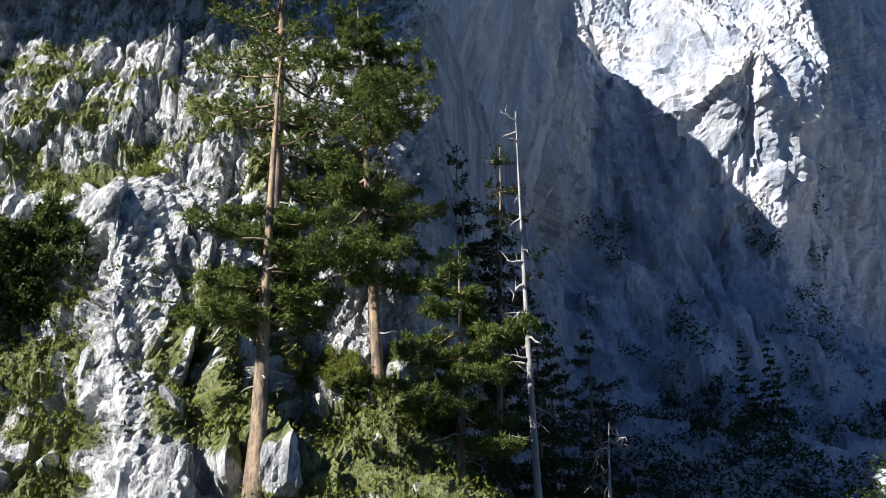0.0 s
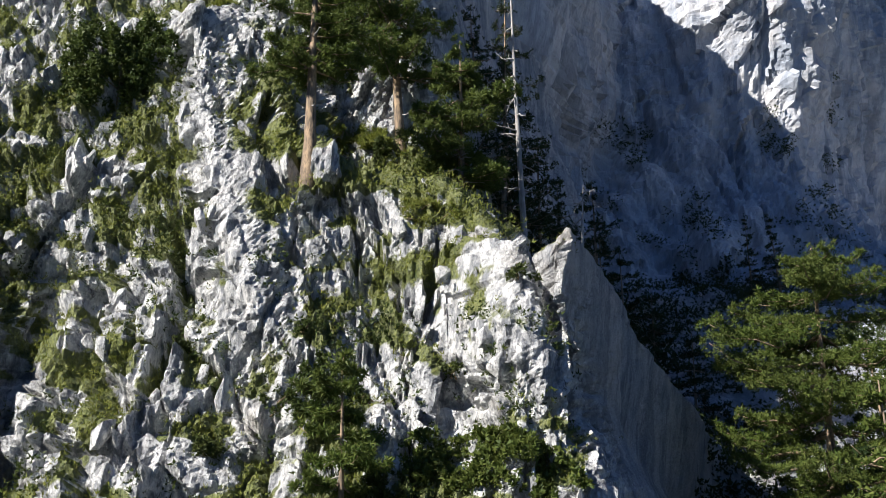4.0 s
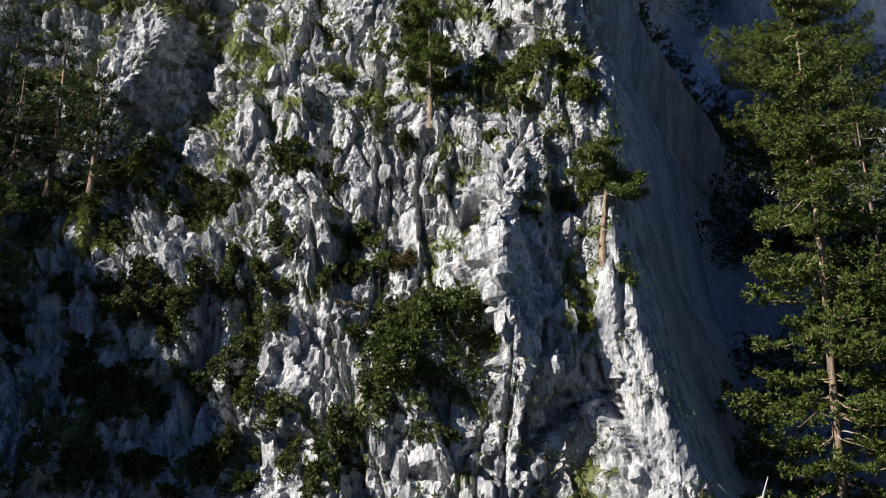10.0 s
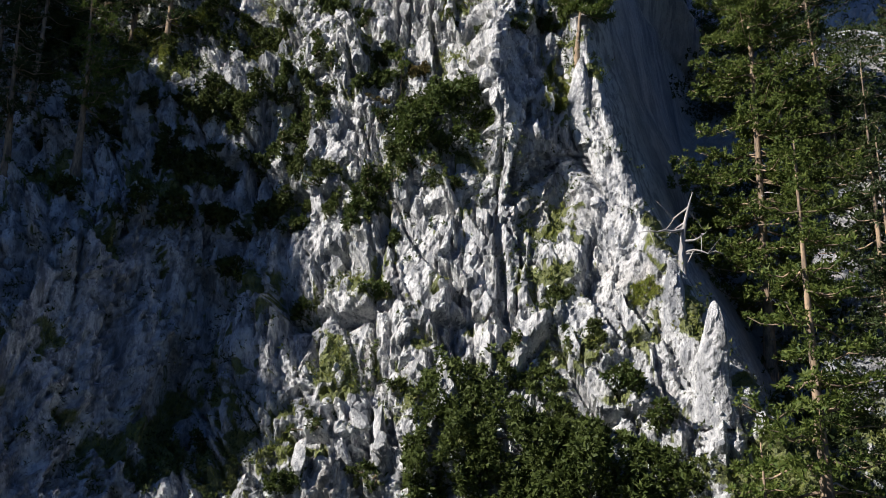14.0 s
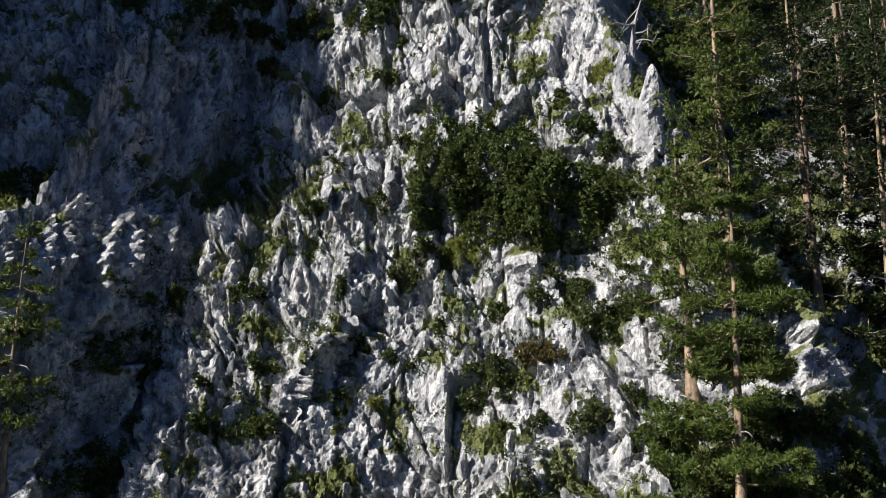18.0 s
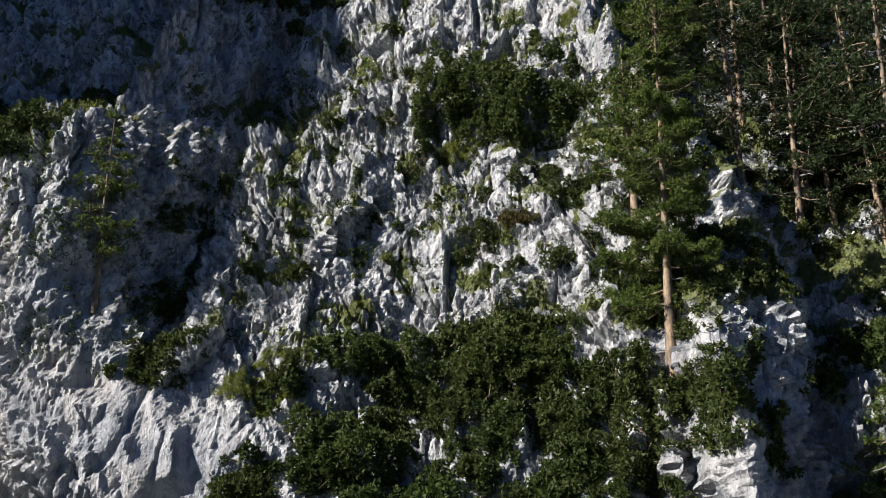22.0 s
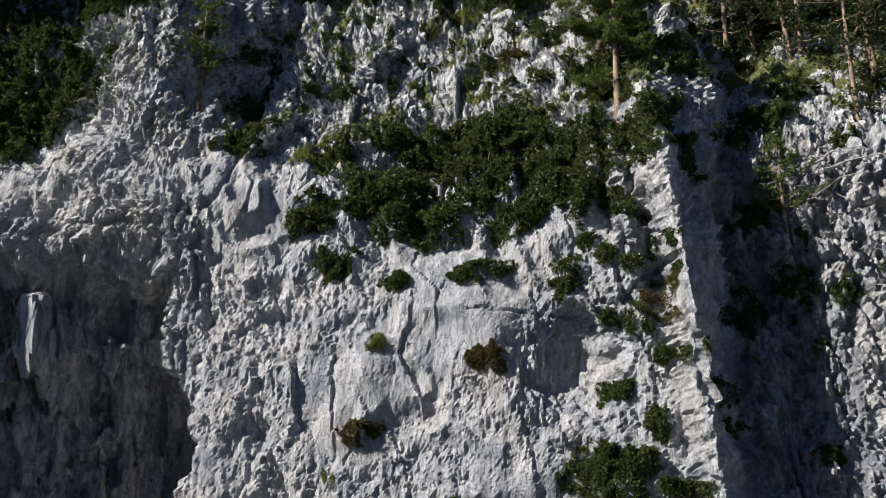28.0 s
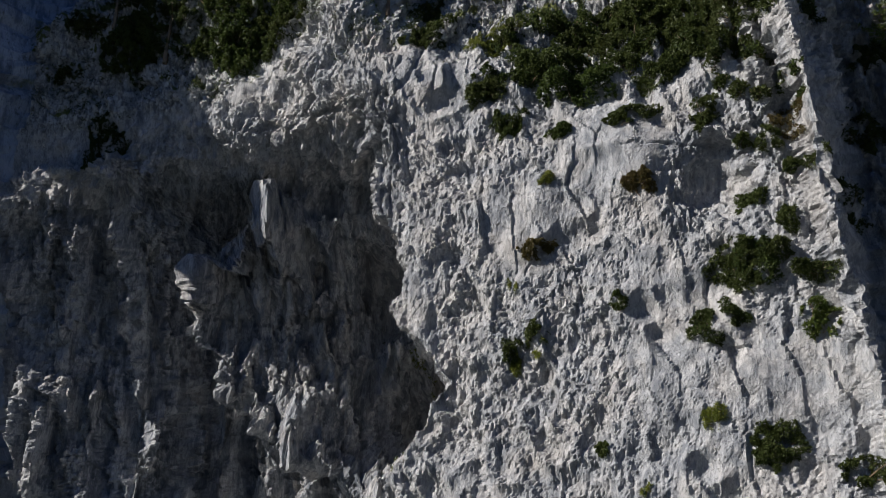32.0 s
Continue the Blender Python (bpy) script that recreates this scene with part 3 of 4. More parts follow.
def pine_meshes(seed, height, radius, crown_from, trunk_r, leaf, layers=13, per=4, shape=1.0, blades=12, dense=12, bend=0.012, bare_top=0.0, tuft=0.30, split=False):
    """A pine: tapered trunk, limbs in uneven storeys, needle pads on their outer parts, dead stubs below."""
    rng = np.random.default_rng(seed)
    line = trunk_line(rng, height, bend)
    t = np.linspace(0, 1, 12)
    trunk, limbs, crown, stubs = Shape(), Shape(), Shape(), Shape()
    pieces = []
    trunk.tube(np.concatenate([line[:1] - (0, 0, 0.8), line]), np.concatenate([[trunk_r * 1.6], trunk_r * (1.25 - 1.15 * t ** 0.8) * (1 + 0.25 * (t < 0.05))]), 8)
    top = 1 - bare_top
    centres, sizes = [], []
    for k in range(layers):
        h = crown_from + (top - crown_from) * (k + rng.uniform(0, 0.35)) / layers
        u = (h - crown_from) / (top - crown_from)
        reach = radius * (np.sin(np.pi * min(1, 0.28 + 0.72 * u ** shape)) ** 0.8 * 0.9 + 0.12)
        for j in range(per):
            if rng.random() < 0.14:
                continue
            az, length = rng.uniform(0, 6.28), reach * rng.uniform(0.55, 1.15)
            root = np.array([np.interp(h, t, line[:, i]) for i in range(3)])
            s = np.linspace(0, 1, 6)
            rise = rng.uniform(-0.08, 0.22) * length
            pts = root + np.stack([np.cos(az) * s * length, np.sin(az) * s * length, rise * s - 0.16 * length * np.sin(s * 2.6) + rng.normal(0, 0.03, 6) * length], 1)
            if split:
                limbs = Shape()
            limbs.tube(pts, trunk_r * 0.24 * (1.1 - s) * (1 - 0.5 * u) + 0.008, 3)
            n = max(4, int(length * dense))
            w = rng.uniform(0.14, 1.05, n)
            base = np.stack([np.interp(w, s, pts[:, i]) for i in range(3)], 1)
            spread = 0.30 * length * (1.15 - w * 0.6)
            side = np.array([-np.sin(az), np.cos(az), 0])
            base += side * (rng.uniform(-1, 1, n) * spread)[:, None] + np.array([0, 0, 1]) * rng.normal(0.05, 0.05, n)[:, None] * min(length, 2)
            size = rng.uniform(0.75, 1.25, n) * tuft
            if split:
                pad = Shape()
                pad.tufts(rng, base, size * 0.72, blades + 7, 0.11, 0.35)
                pieces.append(("limb", limbs.mesh("limb", BARK, True), "", ("needle_pad", pad.mesh("needle_pad", leaf), "")))
            else:
                centres.append(base)
                sizes.append(size)
    if not bare_top:
        n = 10
        centres.append(line[-1] + rng.normal(0, 0.22, (n, 3)) - (0, 0, 0.2))
        sizes.append(np.full(n, tuft * 0.9))
    if not centres:
        centres, sizes = [line[-3:]], [np.full(3, tuft)]
    crown.tufts(rng, np.concatenate(centres), np.concatenate(sizes) * 0.68, blades, 0.20, 0.35)
    for k in range(9):
        h = rng.uniform(min(0.12, crown_from * 0.4), crown_from + 0.25)
        az, length = rng.uniform(0, 6.28), radius * rng.uniform(0.15, 0.5)
        root = np.array([np.interp(h, t, line[:, i]) for i in range(3)])
        s = np.linspace(0, 1, 5)
        pts = root + np.stack([np.cos(az) * s * length, np.sin(az) * s * length, -0.25 * length * s * s + rng.normal(0, 0.04, 5) * length], 1)
        stubs.tube(pts, 0.028 * (1.15 - s) + 0.005, 4)
    kit = [("trunk", trunk.mesh("trunk", BARK, True), "rough bark, orange and grey in patches"),
           ("crown" if not split else "treetop", crown.mesh("crown", leaf), "stuff")]
    if not split:
        kit.append(("branchwork", limbs.mesh("branchwork", BARK, True), "stuff"))
    kit.append(("deadwood", stubs.mesh("deadwood", DEADWOOD, True), "stuff"))
    return kit + pieces


def snag_meshes(seed, height, trunk_r, branches=14, reach=1.0, bend=0.015, crooked=0.0, needles=0):
    """A dead tree: bleached pole with broken crooked branches."""
    rng = np.random.default_rng(seed)
    line = trunk_line(rng, height, bend)
    line[:, 0] += crooked * (np.linspace(0, 1, 12) ** 2)
    t = np.linspace(0, 1, 12)
    trunk, out = Shape(), []
    trunk.tube(np.concatenate([line[:1] - (0, 0, 0.8), line]), np.concatenate([[trunk_r * 1.5], trunk_r * (1.15 - 1.05 * t)]), 7)
    out.append(("trunk", trunk.mesh("trunk", DEADWOOD, True), ""))
    for k in range(branches):
        b = Shape()
        h, az = rng.uniform(0.2, 0.98), rng.uniform(0, 6.28)
        length = reach * rng.uniform(0.25, 1.0)
        root = np.array([np.interp(h, t, line[:, i]) for i in range(3)])
        s = np.linspace(0, 1, 7)
        wob = np.cumsum(rng.normal(0, 0.10, (7, 3)), 0) * length
        pts = root + np.stack([np.cos(az) * s * length, np.sin(az) * s * length, (rng.uniform(-0.5, 0.5) * s - 0.2 * s * s) * length], 1) + wob * s[:, None]
        b.tube(pts, trunk_r * 0.35 * (1.1 - s) + 0.006, 4)
        for q in range(2):
            i = rng.integers(2, 6)
            twig = pts[i] + np.linspace(0, 1, 4)[:, None] * rng.normal(0, 0.35, 3) * length
            b.tube(twig, np.linspace(trunk_r * 0.14 + 0.004, 0.004, 4), 3)
        out.append(("branch", b.mesh("branch", DEADWOOD, True), ""))
    if needles:
        c = Shape()
        c.tufts(rng, np.stack([rng.normal(0, reach * 0.45, needles), rng.normal(0, reach * 0.4, needles), rng.uniform(0.25, 0.8, needles) * height], 1), np.full(needles, 0.3), 10, 0.17, 0.3)
        out.append(("crown", c.mesh("crown", PINE), "last sparse green needles"))
    return out


def shrub_meshes(seed, x, z, w, h, leaf, density=1.0, tuft=0.30, thick=0.7):
    """A shrub that follows the rock: lumpy sprays of leaves on stems, with an uneven outline and gaps. Also its root."""
    rng = np.random.default_rng(seed)
    n = int(85 * density * max(w * h, 0.3) ** 0.9)
    ang, r = rng.uniform(0, 6.28, n), np.sqrt(rng.random(n))
    edge = 0.78 + 0.30 * vnoise(np.cos(ang) * 1.4 + seed, np.sin(ang) * 1.4, 0 * ang, seed) + 0.18 * vnoise(np.cos(ang) * 4 + seed, np.sin(ang) * 4, 0 * ang, seed + 1)
    u, v = np.cos(ang) * r * edge * w * 0.58, np.sin(ang) * r * edge * h * 0.58
    gap = vnoise(u / 0.5 + seed, v / 0.5, 0 * u, seed + 2) > -0.3
    gap |= np.count_nonzero(gap) < 8
    u, v, r = u[gap], v[gap], r[gap]
    px, py, pz, _ = cliff_point(x + u, z + v)
    lump = 0.55 + 0.45 * vnoise(u / 0.9 + seed, v / 0.8, 0 * u, seed + 3)
    out = thick * np.sqrt(np.maximum(1 - r * r, 0)) * lump * rng.uniform(0.25, 1.0, len(u)) ** 0.6 + 0.05
    c = np.stack([px, py - out * 0.9, pz + out * 0.45], 1)
    root = np.array([x, float(np.median(py)), z])
    c -= root
    crown, stems = Shape(), Shape()
    crown.tufts(rng, c, rng.uniform(0.55, 1.2, len(c)) * tuft * 0.8, 8, 0.12 if leaf is GRASS else 0.28, 0.35)
    for k in range(min(6, len(c) - 1)):
        s = np.linspace(0, 1, 6)
        a, to = c[rng.integers(0, len(c))], c[rng.integers(0, len(c))]
        a = np.array([a[0] * 0.5 + to[0] * 0.5, max(a[1], to[1]) + 0.15, min(a[2], to[2]) - 0.1])
        stems.tube(a + s[:, None] * (to - a) + np.cumsum(rng.normal(0, 0.02, (6, 3)), 0) * s[:, None], 0.03 * (1.15 - s) + 0.006, 3)
    return (("stem", stems.mesh("stem", BARK, True), "stuff"), ("foliage", crown.mesh("foliage", leaf), "stuff")), root


def plant(name, kit, at, label, category, group="", turn=0.0, size=1.0, tip=(0, 0)):
    ob = thing(name, at, label, category, group)
    ob.rotation_euler = (radians(tip[0]), radians(tip[1]), radians(turn))
    ob.scale = (size, size, size)
    for key, me, words, *inner in kit:
        p = part(key, me, ob, "" if words == "stuff" else words)
        if words == "stuff":
            tagged(p, kind="stuff")
        for sub in inner:
            tagged(part(sub[0], sub[1], p, sub[2]), kind="stuff")
    return ob


# ---- the cliff ----
def sheet(name, xs, zs, mat, label, skip=None, push=0.0):
    gx, gz = np.meshgrid(xs, zs)
    px, py, pz, _ = cliff_point(gx, gz)
    v = np.stack([px, py + push, pz], 2).reshape(-1, 3)
    nx = len(xs)
    j, i = np.meshgrid(np.arange(len(zs) - 1), np.arange(nx - 1), indexing="ij")
    if skip is not None:
        keep = ~skip(gx[:-1, :-1], gz[:-1, :-1], gx[1:, 1:], gz[1:, 1:], py[:-1, :-1])
        j, i = j[keep], i[keep]
    a = (j * nx + i).ravel()
    f = np.stack([a, a + 1, a + nx + 1, a + nx], 1)
    me = mesh_of(name, v, f, mat)
    me.attributes.new("moss", "FLOAT", "POINT").data.foreach_set("value", greenness(px, py, pz, upward(np.stack([px, py, pz], 2))).astype(np.float32).ravel())
    # grey: lower wall's tone, plus painted shade past the gully edge
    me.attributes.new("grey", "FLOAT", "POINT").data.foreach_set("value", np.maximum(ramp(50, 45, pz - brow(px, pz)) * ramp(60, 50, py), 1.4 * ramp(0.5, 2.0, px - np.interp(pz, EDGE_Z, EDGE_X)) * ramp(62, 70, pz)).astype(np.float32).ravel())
    # streaks under the overhang, with shade painted in on cleft and gully sides
    streaked = ramp(-10, -15, px) * ramp(46, 43, pz) + ramp(14.2, 15.2, px) * ramp(50, 46, pz) + knoll(px, pz, -14, 70, 4.5, 5.5) + 0.8 * ramp(0.8, 2.5, px - np.interp(pz, EDGE_Z, EDGE_X)) * ramp(62, 70, pz)
    me.attributes.new("seep_shade", "FLOAT", "POINT").data.foreach_set("value", np.minimum(streaked, 1).astype(np.float32).ravel())
    ob = new(name, me)
    tagged(ob, label, "cliff", kind="structure")
    return ob, np.stack([px, py, pz], 2)


def steps(*spans):
    """Grid lines over spans of (from, to, spacing)."""
    return np.concatenate([np.arange(a, b - 0.01, c) for a, b, c in spans])


FX0, FX1, FZ0, FZ1 = -48.0, 26.0, 15.0, 132.0
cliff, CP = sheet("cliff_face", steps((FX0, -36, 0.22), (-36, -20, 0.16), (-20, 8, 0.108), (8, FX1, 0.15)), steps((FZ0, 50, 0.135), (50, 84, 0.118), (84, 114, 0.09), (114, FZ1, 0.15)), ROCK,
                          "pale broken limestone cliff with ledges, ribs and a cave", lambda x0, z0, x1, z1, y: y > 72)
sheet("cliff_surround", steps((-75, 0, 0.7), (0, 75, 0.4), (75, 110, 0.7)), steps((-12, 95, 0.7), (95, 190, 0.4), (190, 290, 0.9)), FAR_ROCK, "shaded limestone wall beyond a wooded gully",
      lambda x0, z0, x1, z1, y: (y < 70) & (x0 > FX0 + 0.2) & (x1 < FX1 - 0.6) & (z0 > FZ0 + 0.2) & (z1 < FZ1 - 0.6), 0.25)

gm = bpy.data.meshes.new("ground")
gm.from_pydata([(-4000, -4000, -8), (4000, -4000, -8), (4000, 4000, -8), (-4000, 4000, -8)], [], [(0, 1, 2, 3)])
gm.materials.append(VALLEY)
tagged(new("ground", gm), "unseen valley floor below the cliff, toned to bounce soft light up", "ground", kind="structure")


def opposite_side():
    """An unseen wooded mountainside across the valley, behind the camera, added to cut the sky's fill."""
    xs, s = np.linspace(-900, 900, 90), np.linspace(0, 1, 30)
    gx, gs = np.meshgrid(xs, s)
    top = 170 + 40 * vnoise(gx / 160, 0 * gx, 0 * gx, 5)
    bow = 0.00035 * gx * gx
    y = -260 + bow - 210 * gs + 14 * vnoise(gx / 60, gs * 6, 0 * gx, 6)
    z = -9 + gs * top + 8 * vnoise(gx / 40, gs * 9, 0 * gx, 7)
    v = np.stack([gx, y, z], 2).reshape(-1, 3)
    j, i = np.meshgrid(np.arange(29), np.arange(89), indexing="ij")
    a = (j * 90 + i).ravel()
    tagged(new("far_mountain", mesh_of("far_mountain", v, np.stack([a, a + 90, a + 91, a + 1], 1), WOODS)), "unseen dark wooded mountainside, added across the valley to block low sky", "mountain", kind="structure")


opposite_side()


def rock_at(x, z, sink=0.0):
    """A place on the rock at this width and height."""
    p = [float(a[0]) for a in cliff_point(np.array([float(x)]), np.array([float(z)]))[:3]]
    return Vector((p[0], p[1] + sink, p[2]))


def pinnacle(at, width, height, seed, label):
    """A tapering tooth of bare rock, broken into facets."""
    h, a = np.meshgrid(np.linspace(0, 1, 34), np.linspace(0, 2 * np.pi, 28, endpoint=False), indexing="ij")
    r = width / 2 * (1.25 - 0.75 * h ** 1.4) * np.sqrt(np.maximum(1 - h ** 6, 0.02))
    x, y, z = np.cos(a) * r, np.sin(a) * r * 0.9, (h * 1.25 - 0.25) * height
    p, c = facets(a / 0.9 + 9, z / 0.9, seed)
    q, _ = facets(a / 0.35 + 9, z / 0.32, seed + 7)
    g = 1 + (0.12 * p - 0.05 * ramp(0.12, 0, c) + 0.05 * q) / (0.5 + r)
    v = np.stack([x * g + 0.12 * height * vnoise(0 * h, 0 * h, h * 2.5, seed), y * g, z], 2).reshape(-1, 3)
    j, i = np.meshgrid(np.arange(33), np.arange(28), indexing="ij")
    f = np.stack([j * 28 + i, j * 28 + (i + 1) % 28, (j + 1) * 28 + (i + 1) % 28, (j + 1) * 28 + i], 2).reshape(-1, 4)
    ob = new("rock_pinnacle", mesh_of("rock_pinnacle", v, f, ROCK))
    ob.location = at
    return tagged(ob, label, "rock")


def rooted(x, y, z):
    """The nearest footing on the rock for a tree that stands about here."""
    at = rock_at(x, z)
    for step in range(40):
        if at.y <= y + 0.25 or abs(at.y - y) > 6:
            break
        z -= 0.12
        at = rock_at(x, z)
    return (x, at.y if abs(at.y - y) < 3 else y, z)


# ---- pines on the ledge and ridge ----
plant("pine_tree", pine_meshes(1, 12.2, 2.7, 0.34, 0.21, PINE, 8, 4, 1.0, 17, bare_top=0.36, dense=34, split=True), rooted(-4.7, 24.9, 102.9), "old pine with a bleached bare top on the grass ledge", "pine")
plant("pine_tree", pine_meshes(2, 18.0, 3.6, 0.36, 0.24, PINE, 11, 5, 1.0, 17, dense=34, split=True), (-2.0, 32.0, 103.6), "tall pine with a dense crown over a long bare trunk", "pine", tip=(0, -3))
plant("pine_tree", pine_meshes(8, 15, 3.0, 0.30, 0.28, PINE, 11, 5, 1.0), rooted(-6.0, 34, 111), "bushy pine behind the ledge", "pine")
plant("pine_tree", pine_meshes(3, 7.8, 2.5, 0.20, 0.15, PINE, 9, 5, 0.8, 17, dense=34, split=True), rooted(0.5, 29.0, 102.6), "slim bright green pine on the ridge's edge", "pine")
plant("pine_tree", pine_meshes(9, 13, 2.4, 0.25, 0.22, SHADED_PINE, 12, 4, 1.0), (0.6, 39, 103.5), "dark pine in the shade behind the ridge", "pine")
plant("pine_tree", pine_meshes(10, 15, 2.4, 0.25, 0.22, SHADED_PINE, 12, 4, 1.0), (-1.4, 41, 105), "dark pine in the shade behind the ridge", "pine")
plant("pine_tree", pine_meshes(11, 8, 1.8, 0.35, 0.15, SHADED_PINE, 7, 4, 1.0), rooted(8.8, 57, 107.5), "small dark flat-topped pine in the gully", "pine")
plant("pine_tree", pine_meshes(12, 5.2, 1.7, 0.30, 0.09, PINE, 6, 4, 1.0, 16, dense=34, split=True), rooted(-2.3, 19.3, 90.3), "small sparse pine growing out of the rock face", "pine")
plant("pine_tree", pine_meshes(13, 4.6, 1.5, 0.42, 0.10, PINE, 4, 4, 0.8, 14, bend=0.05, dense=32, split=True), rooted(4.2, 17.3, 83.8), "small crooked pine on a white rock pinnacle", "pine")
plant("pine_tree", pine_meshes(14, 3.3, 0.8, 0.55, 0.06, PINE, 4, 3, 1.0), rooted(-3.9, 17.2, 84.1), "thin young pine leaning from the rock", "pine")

plant("pine_tree", pine_meshes(35, 16, 2.6, 0.15, 0.22, SHADED_PINE, 14, 5, 0.9), (2.8, 42, 101.5), "dark pine in the shade behind the ridge", "pine")
plant("pine_tree", pine_meshes(36, 14, 2.6, 0.15, 0.22, SHADED_PINE, 13, 5, 0.9), (-3.6, 38, 106), "dark pine in the shade behind the ridge", "pine")

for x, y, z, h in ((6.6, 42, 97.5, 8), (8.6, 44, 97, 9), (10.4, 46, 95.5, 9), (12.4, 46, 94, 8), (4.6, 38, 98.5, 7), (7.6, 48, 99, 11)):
    plant("pine_tree", pine_meshes(int(400 + 5 * x), h, 2.1, 0.1, 0.13, SHADED_PINE, 10, 5, 0.8, 10), rooted(x, y, z), "small dark pine in the shade below the ridge", "pine")

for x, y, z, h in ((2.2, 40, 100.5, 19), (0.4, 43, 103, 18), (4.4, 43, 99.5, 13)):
    plant("pine_tree", pine_meshes(int(450 + 5 * x), h, 2.6, 0.12, 0.18, SHADED_PINE, 15, 5, 0.8, 10), rooted(x, y, z), "tall dark pine in the shade behind the ridge", "pine")

# ---- pines in the gully ----
plant("pine_tree", pine_meshes(4, 25, 4.0, 0.12, 0.20, PINE, 30, 6, 0.6, 18, dense=17), rooted(11.6, 20.6, 69.5), "tall full pine standing in the gully", "pine")
plant("pine_tree", pine_meshes(5, 21, 4.8, 0.50, 0.36, PINE, 13, 6, 2.2, 16, dense=32, split=True), rooted(15.2, 34, 82), "tall flat-topped pine with an orange upper trunk", "pine")
plant("pine_tree", pine_meshes(16, 14.5, 2.6, 0.22, 0.22, PINE, 14, 5, 0.8, 14), rooted(11.0, 8.8, 60.3), "bright bushy pine on the gully's lip", "pine")
plant("pine_tree", pine_meshes(17, 14.3, 2.5, 0.20, 0.20, PINE, 15, 5, 0.8, 16, dense=34, split=True), rooted(10.3, 1.6, 49.0), "slender pine rooted on top of the rib", "pine")
plant("pine_tree", pine_meshes(18, 9.6, 2.3, 0.30, 0.19, PINE, 10, 4, 0.8, 14), rooted(9.4, 5.6, 58.4), "pine with layered branches on the rubble slope", "pine")
plant("pine_tree", pine_meshes(19, 17, 2.7, 0.15, 0.17, SHADED_PINE, 14, 4, 0.8), rooted(14.5, 11.4, 59.0), "tall bare-stemmed pine in the wooded gully", "pine")
plant("pine_tree", pine_meshes(20, 15, 2.7, 0.15, 0.17, SHADED_PINE, 13, 4, 0.8), rooted(17.4, 11.3, 58.2), "tall bare-stemmed pine in the wooded gully", "pine", tip=(0, 2))
plant("pine_tree", pine_meshes(21, 16, 2.6, 0.15, 0.17, SHADED_PINE, 13, 4, 0.8), rooted(15.8, 19, 66.5), "shaded pine high in the gully", "pine")
plant("pine_tree", pine_meshes(22, 17, 2.6, 0.15, 0.17, SHADED_PINE, 13, 4, 0.8), rooted(18.4, 19.9, 67.0), "shaded pine high in the gully", "pine")
plant("pine_tree", pine_meshes(23, 6.8, 2.2, 0.35, 0.14, PINE, 8, 4, 0.8), rooted(18.1, 4.4, 42.4), "spreading young pine on a ledge of the wall", "pine")
plant("pine_tree", pine_meshes(24, 4.8, 1.4, 0.3, 0.10, PINE, 7, 4, 0.8), rooted(13.8, 4.6, 46.4), "thin pine beside the cleft", "pine")

# ---- pines beside the chute and the overhang ----
plant("pine_tree", pine_meshes(25, 9.5, 2.2, 0.35, 0.17, PINE, 9, 4, 1.0, 14), rooted(-17.7, 13.7, 82.9), "pine on the wooded shoulder beside the chute", "pine")
plant("pine_tree", pine_meshes(26, 9.0, 2.3, 0.3, 0.16, SHADED_PINE, 9, 4, 1.0), rooted(-20.5, 13.0, 82.0), "pine on the wooded shoulder beside the chute", "pine")
plant("pine_tree", pine_meshes(27, 8.8, 1.6, 0.22, 0.11, PINE, 11, 4, 0.8, 12), rooted(-13.4, 0.7, 53.5), "thin straight pine over the pale wall", "pine")
plant("pine_tree", pine_meshes(28, 9.0, 1.7, 0.28, 0.13, SHADED_PINE, 9, 4, 0.8), rooted(-34.2, 4.0, 55.4), "small pine on top of the overhang", "pine")

for x, z, h in ((-20.0, 84.5, 9), (-22.5, 83.0, 11), (-24.0, 86.0, 10), (-19.0, 87.5, 8), (-25.5, 83.5, 12), (-22.0, 88.5, 9), (-16.5, 86.5, 6)):
    at = rock_at(x, z)
    plant("pine_tree", pine_meshes(int(60 - x), h, 2.3, 0.2, 0.15, SHADED_PINE, 9, 4, 0.9), at, "pine on the wooded shoulder beside the chute", "pine")

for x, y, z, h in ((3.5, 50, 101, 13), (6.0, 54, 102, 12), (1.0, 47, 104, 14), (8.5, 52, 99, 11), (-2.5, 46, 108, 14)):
    plant("pine_tree", pine_meshes(int(200 + 3 * x), h, 2.4, 0.12, 0.16, SHADED_PINE, 12, 4, 0.8), (x, y, z), "dark pine in the shade behind the ridge", "pine")
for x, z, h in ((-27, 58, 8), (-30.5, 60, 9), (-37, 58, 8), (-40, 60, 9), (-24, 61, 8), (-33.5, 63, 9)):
    plant("pine_tree", pine_meshes(int(300 - x), h, 2.0, 0.12, 0.13, SHADED_PINE, 10, 4, 0.8), rock_at(x, z), "dark pine above the overhang", "pine")

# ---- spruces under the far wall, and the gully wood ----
SPRUCE = [pine_meshes(40 + k, 10 + k, 1.9, 0.08, 0.14, SHADED_PINE, 16, 5, 0.45, 10, tuft=0.28, dense=13) for k in range(3)]
WOOD = [pine_meshes(50 + k, 13 + 2 * k, 2.6, 0.12, 0.15, SHADED_PINE, 12, 4, 0.85, 10, tuft=0.36, dense=8) for k in range(4)]
pick = random.Random(4)


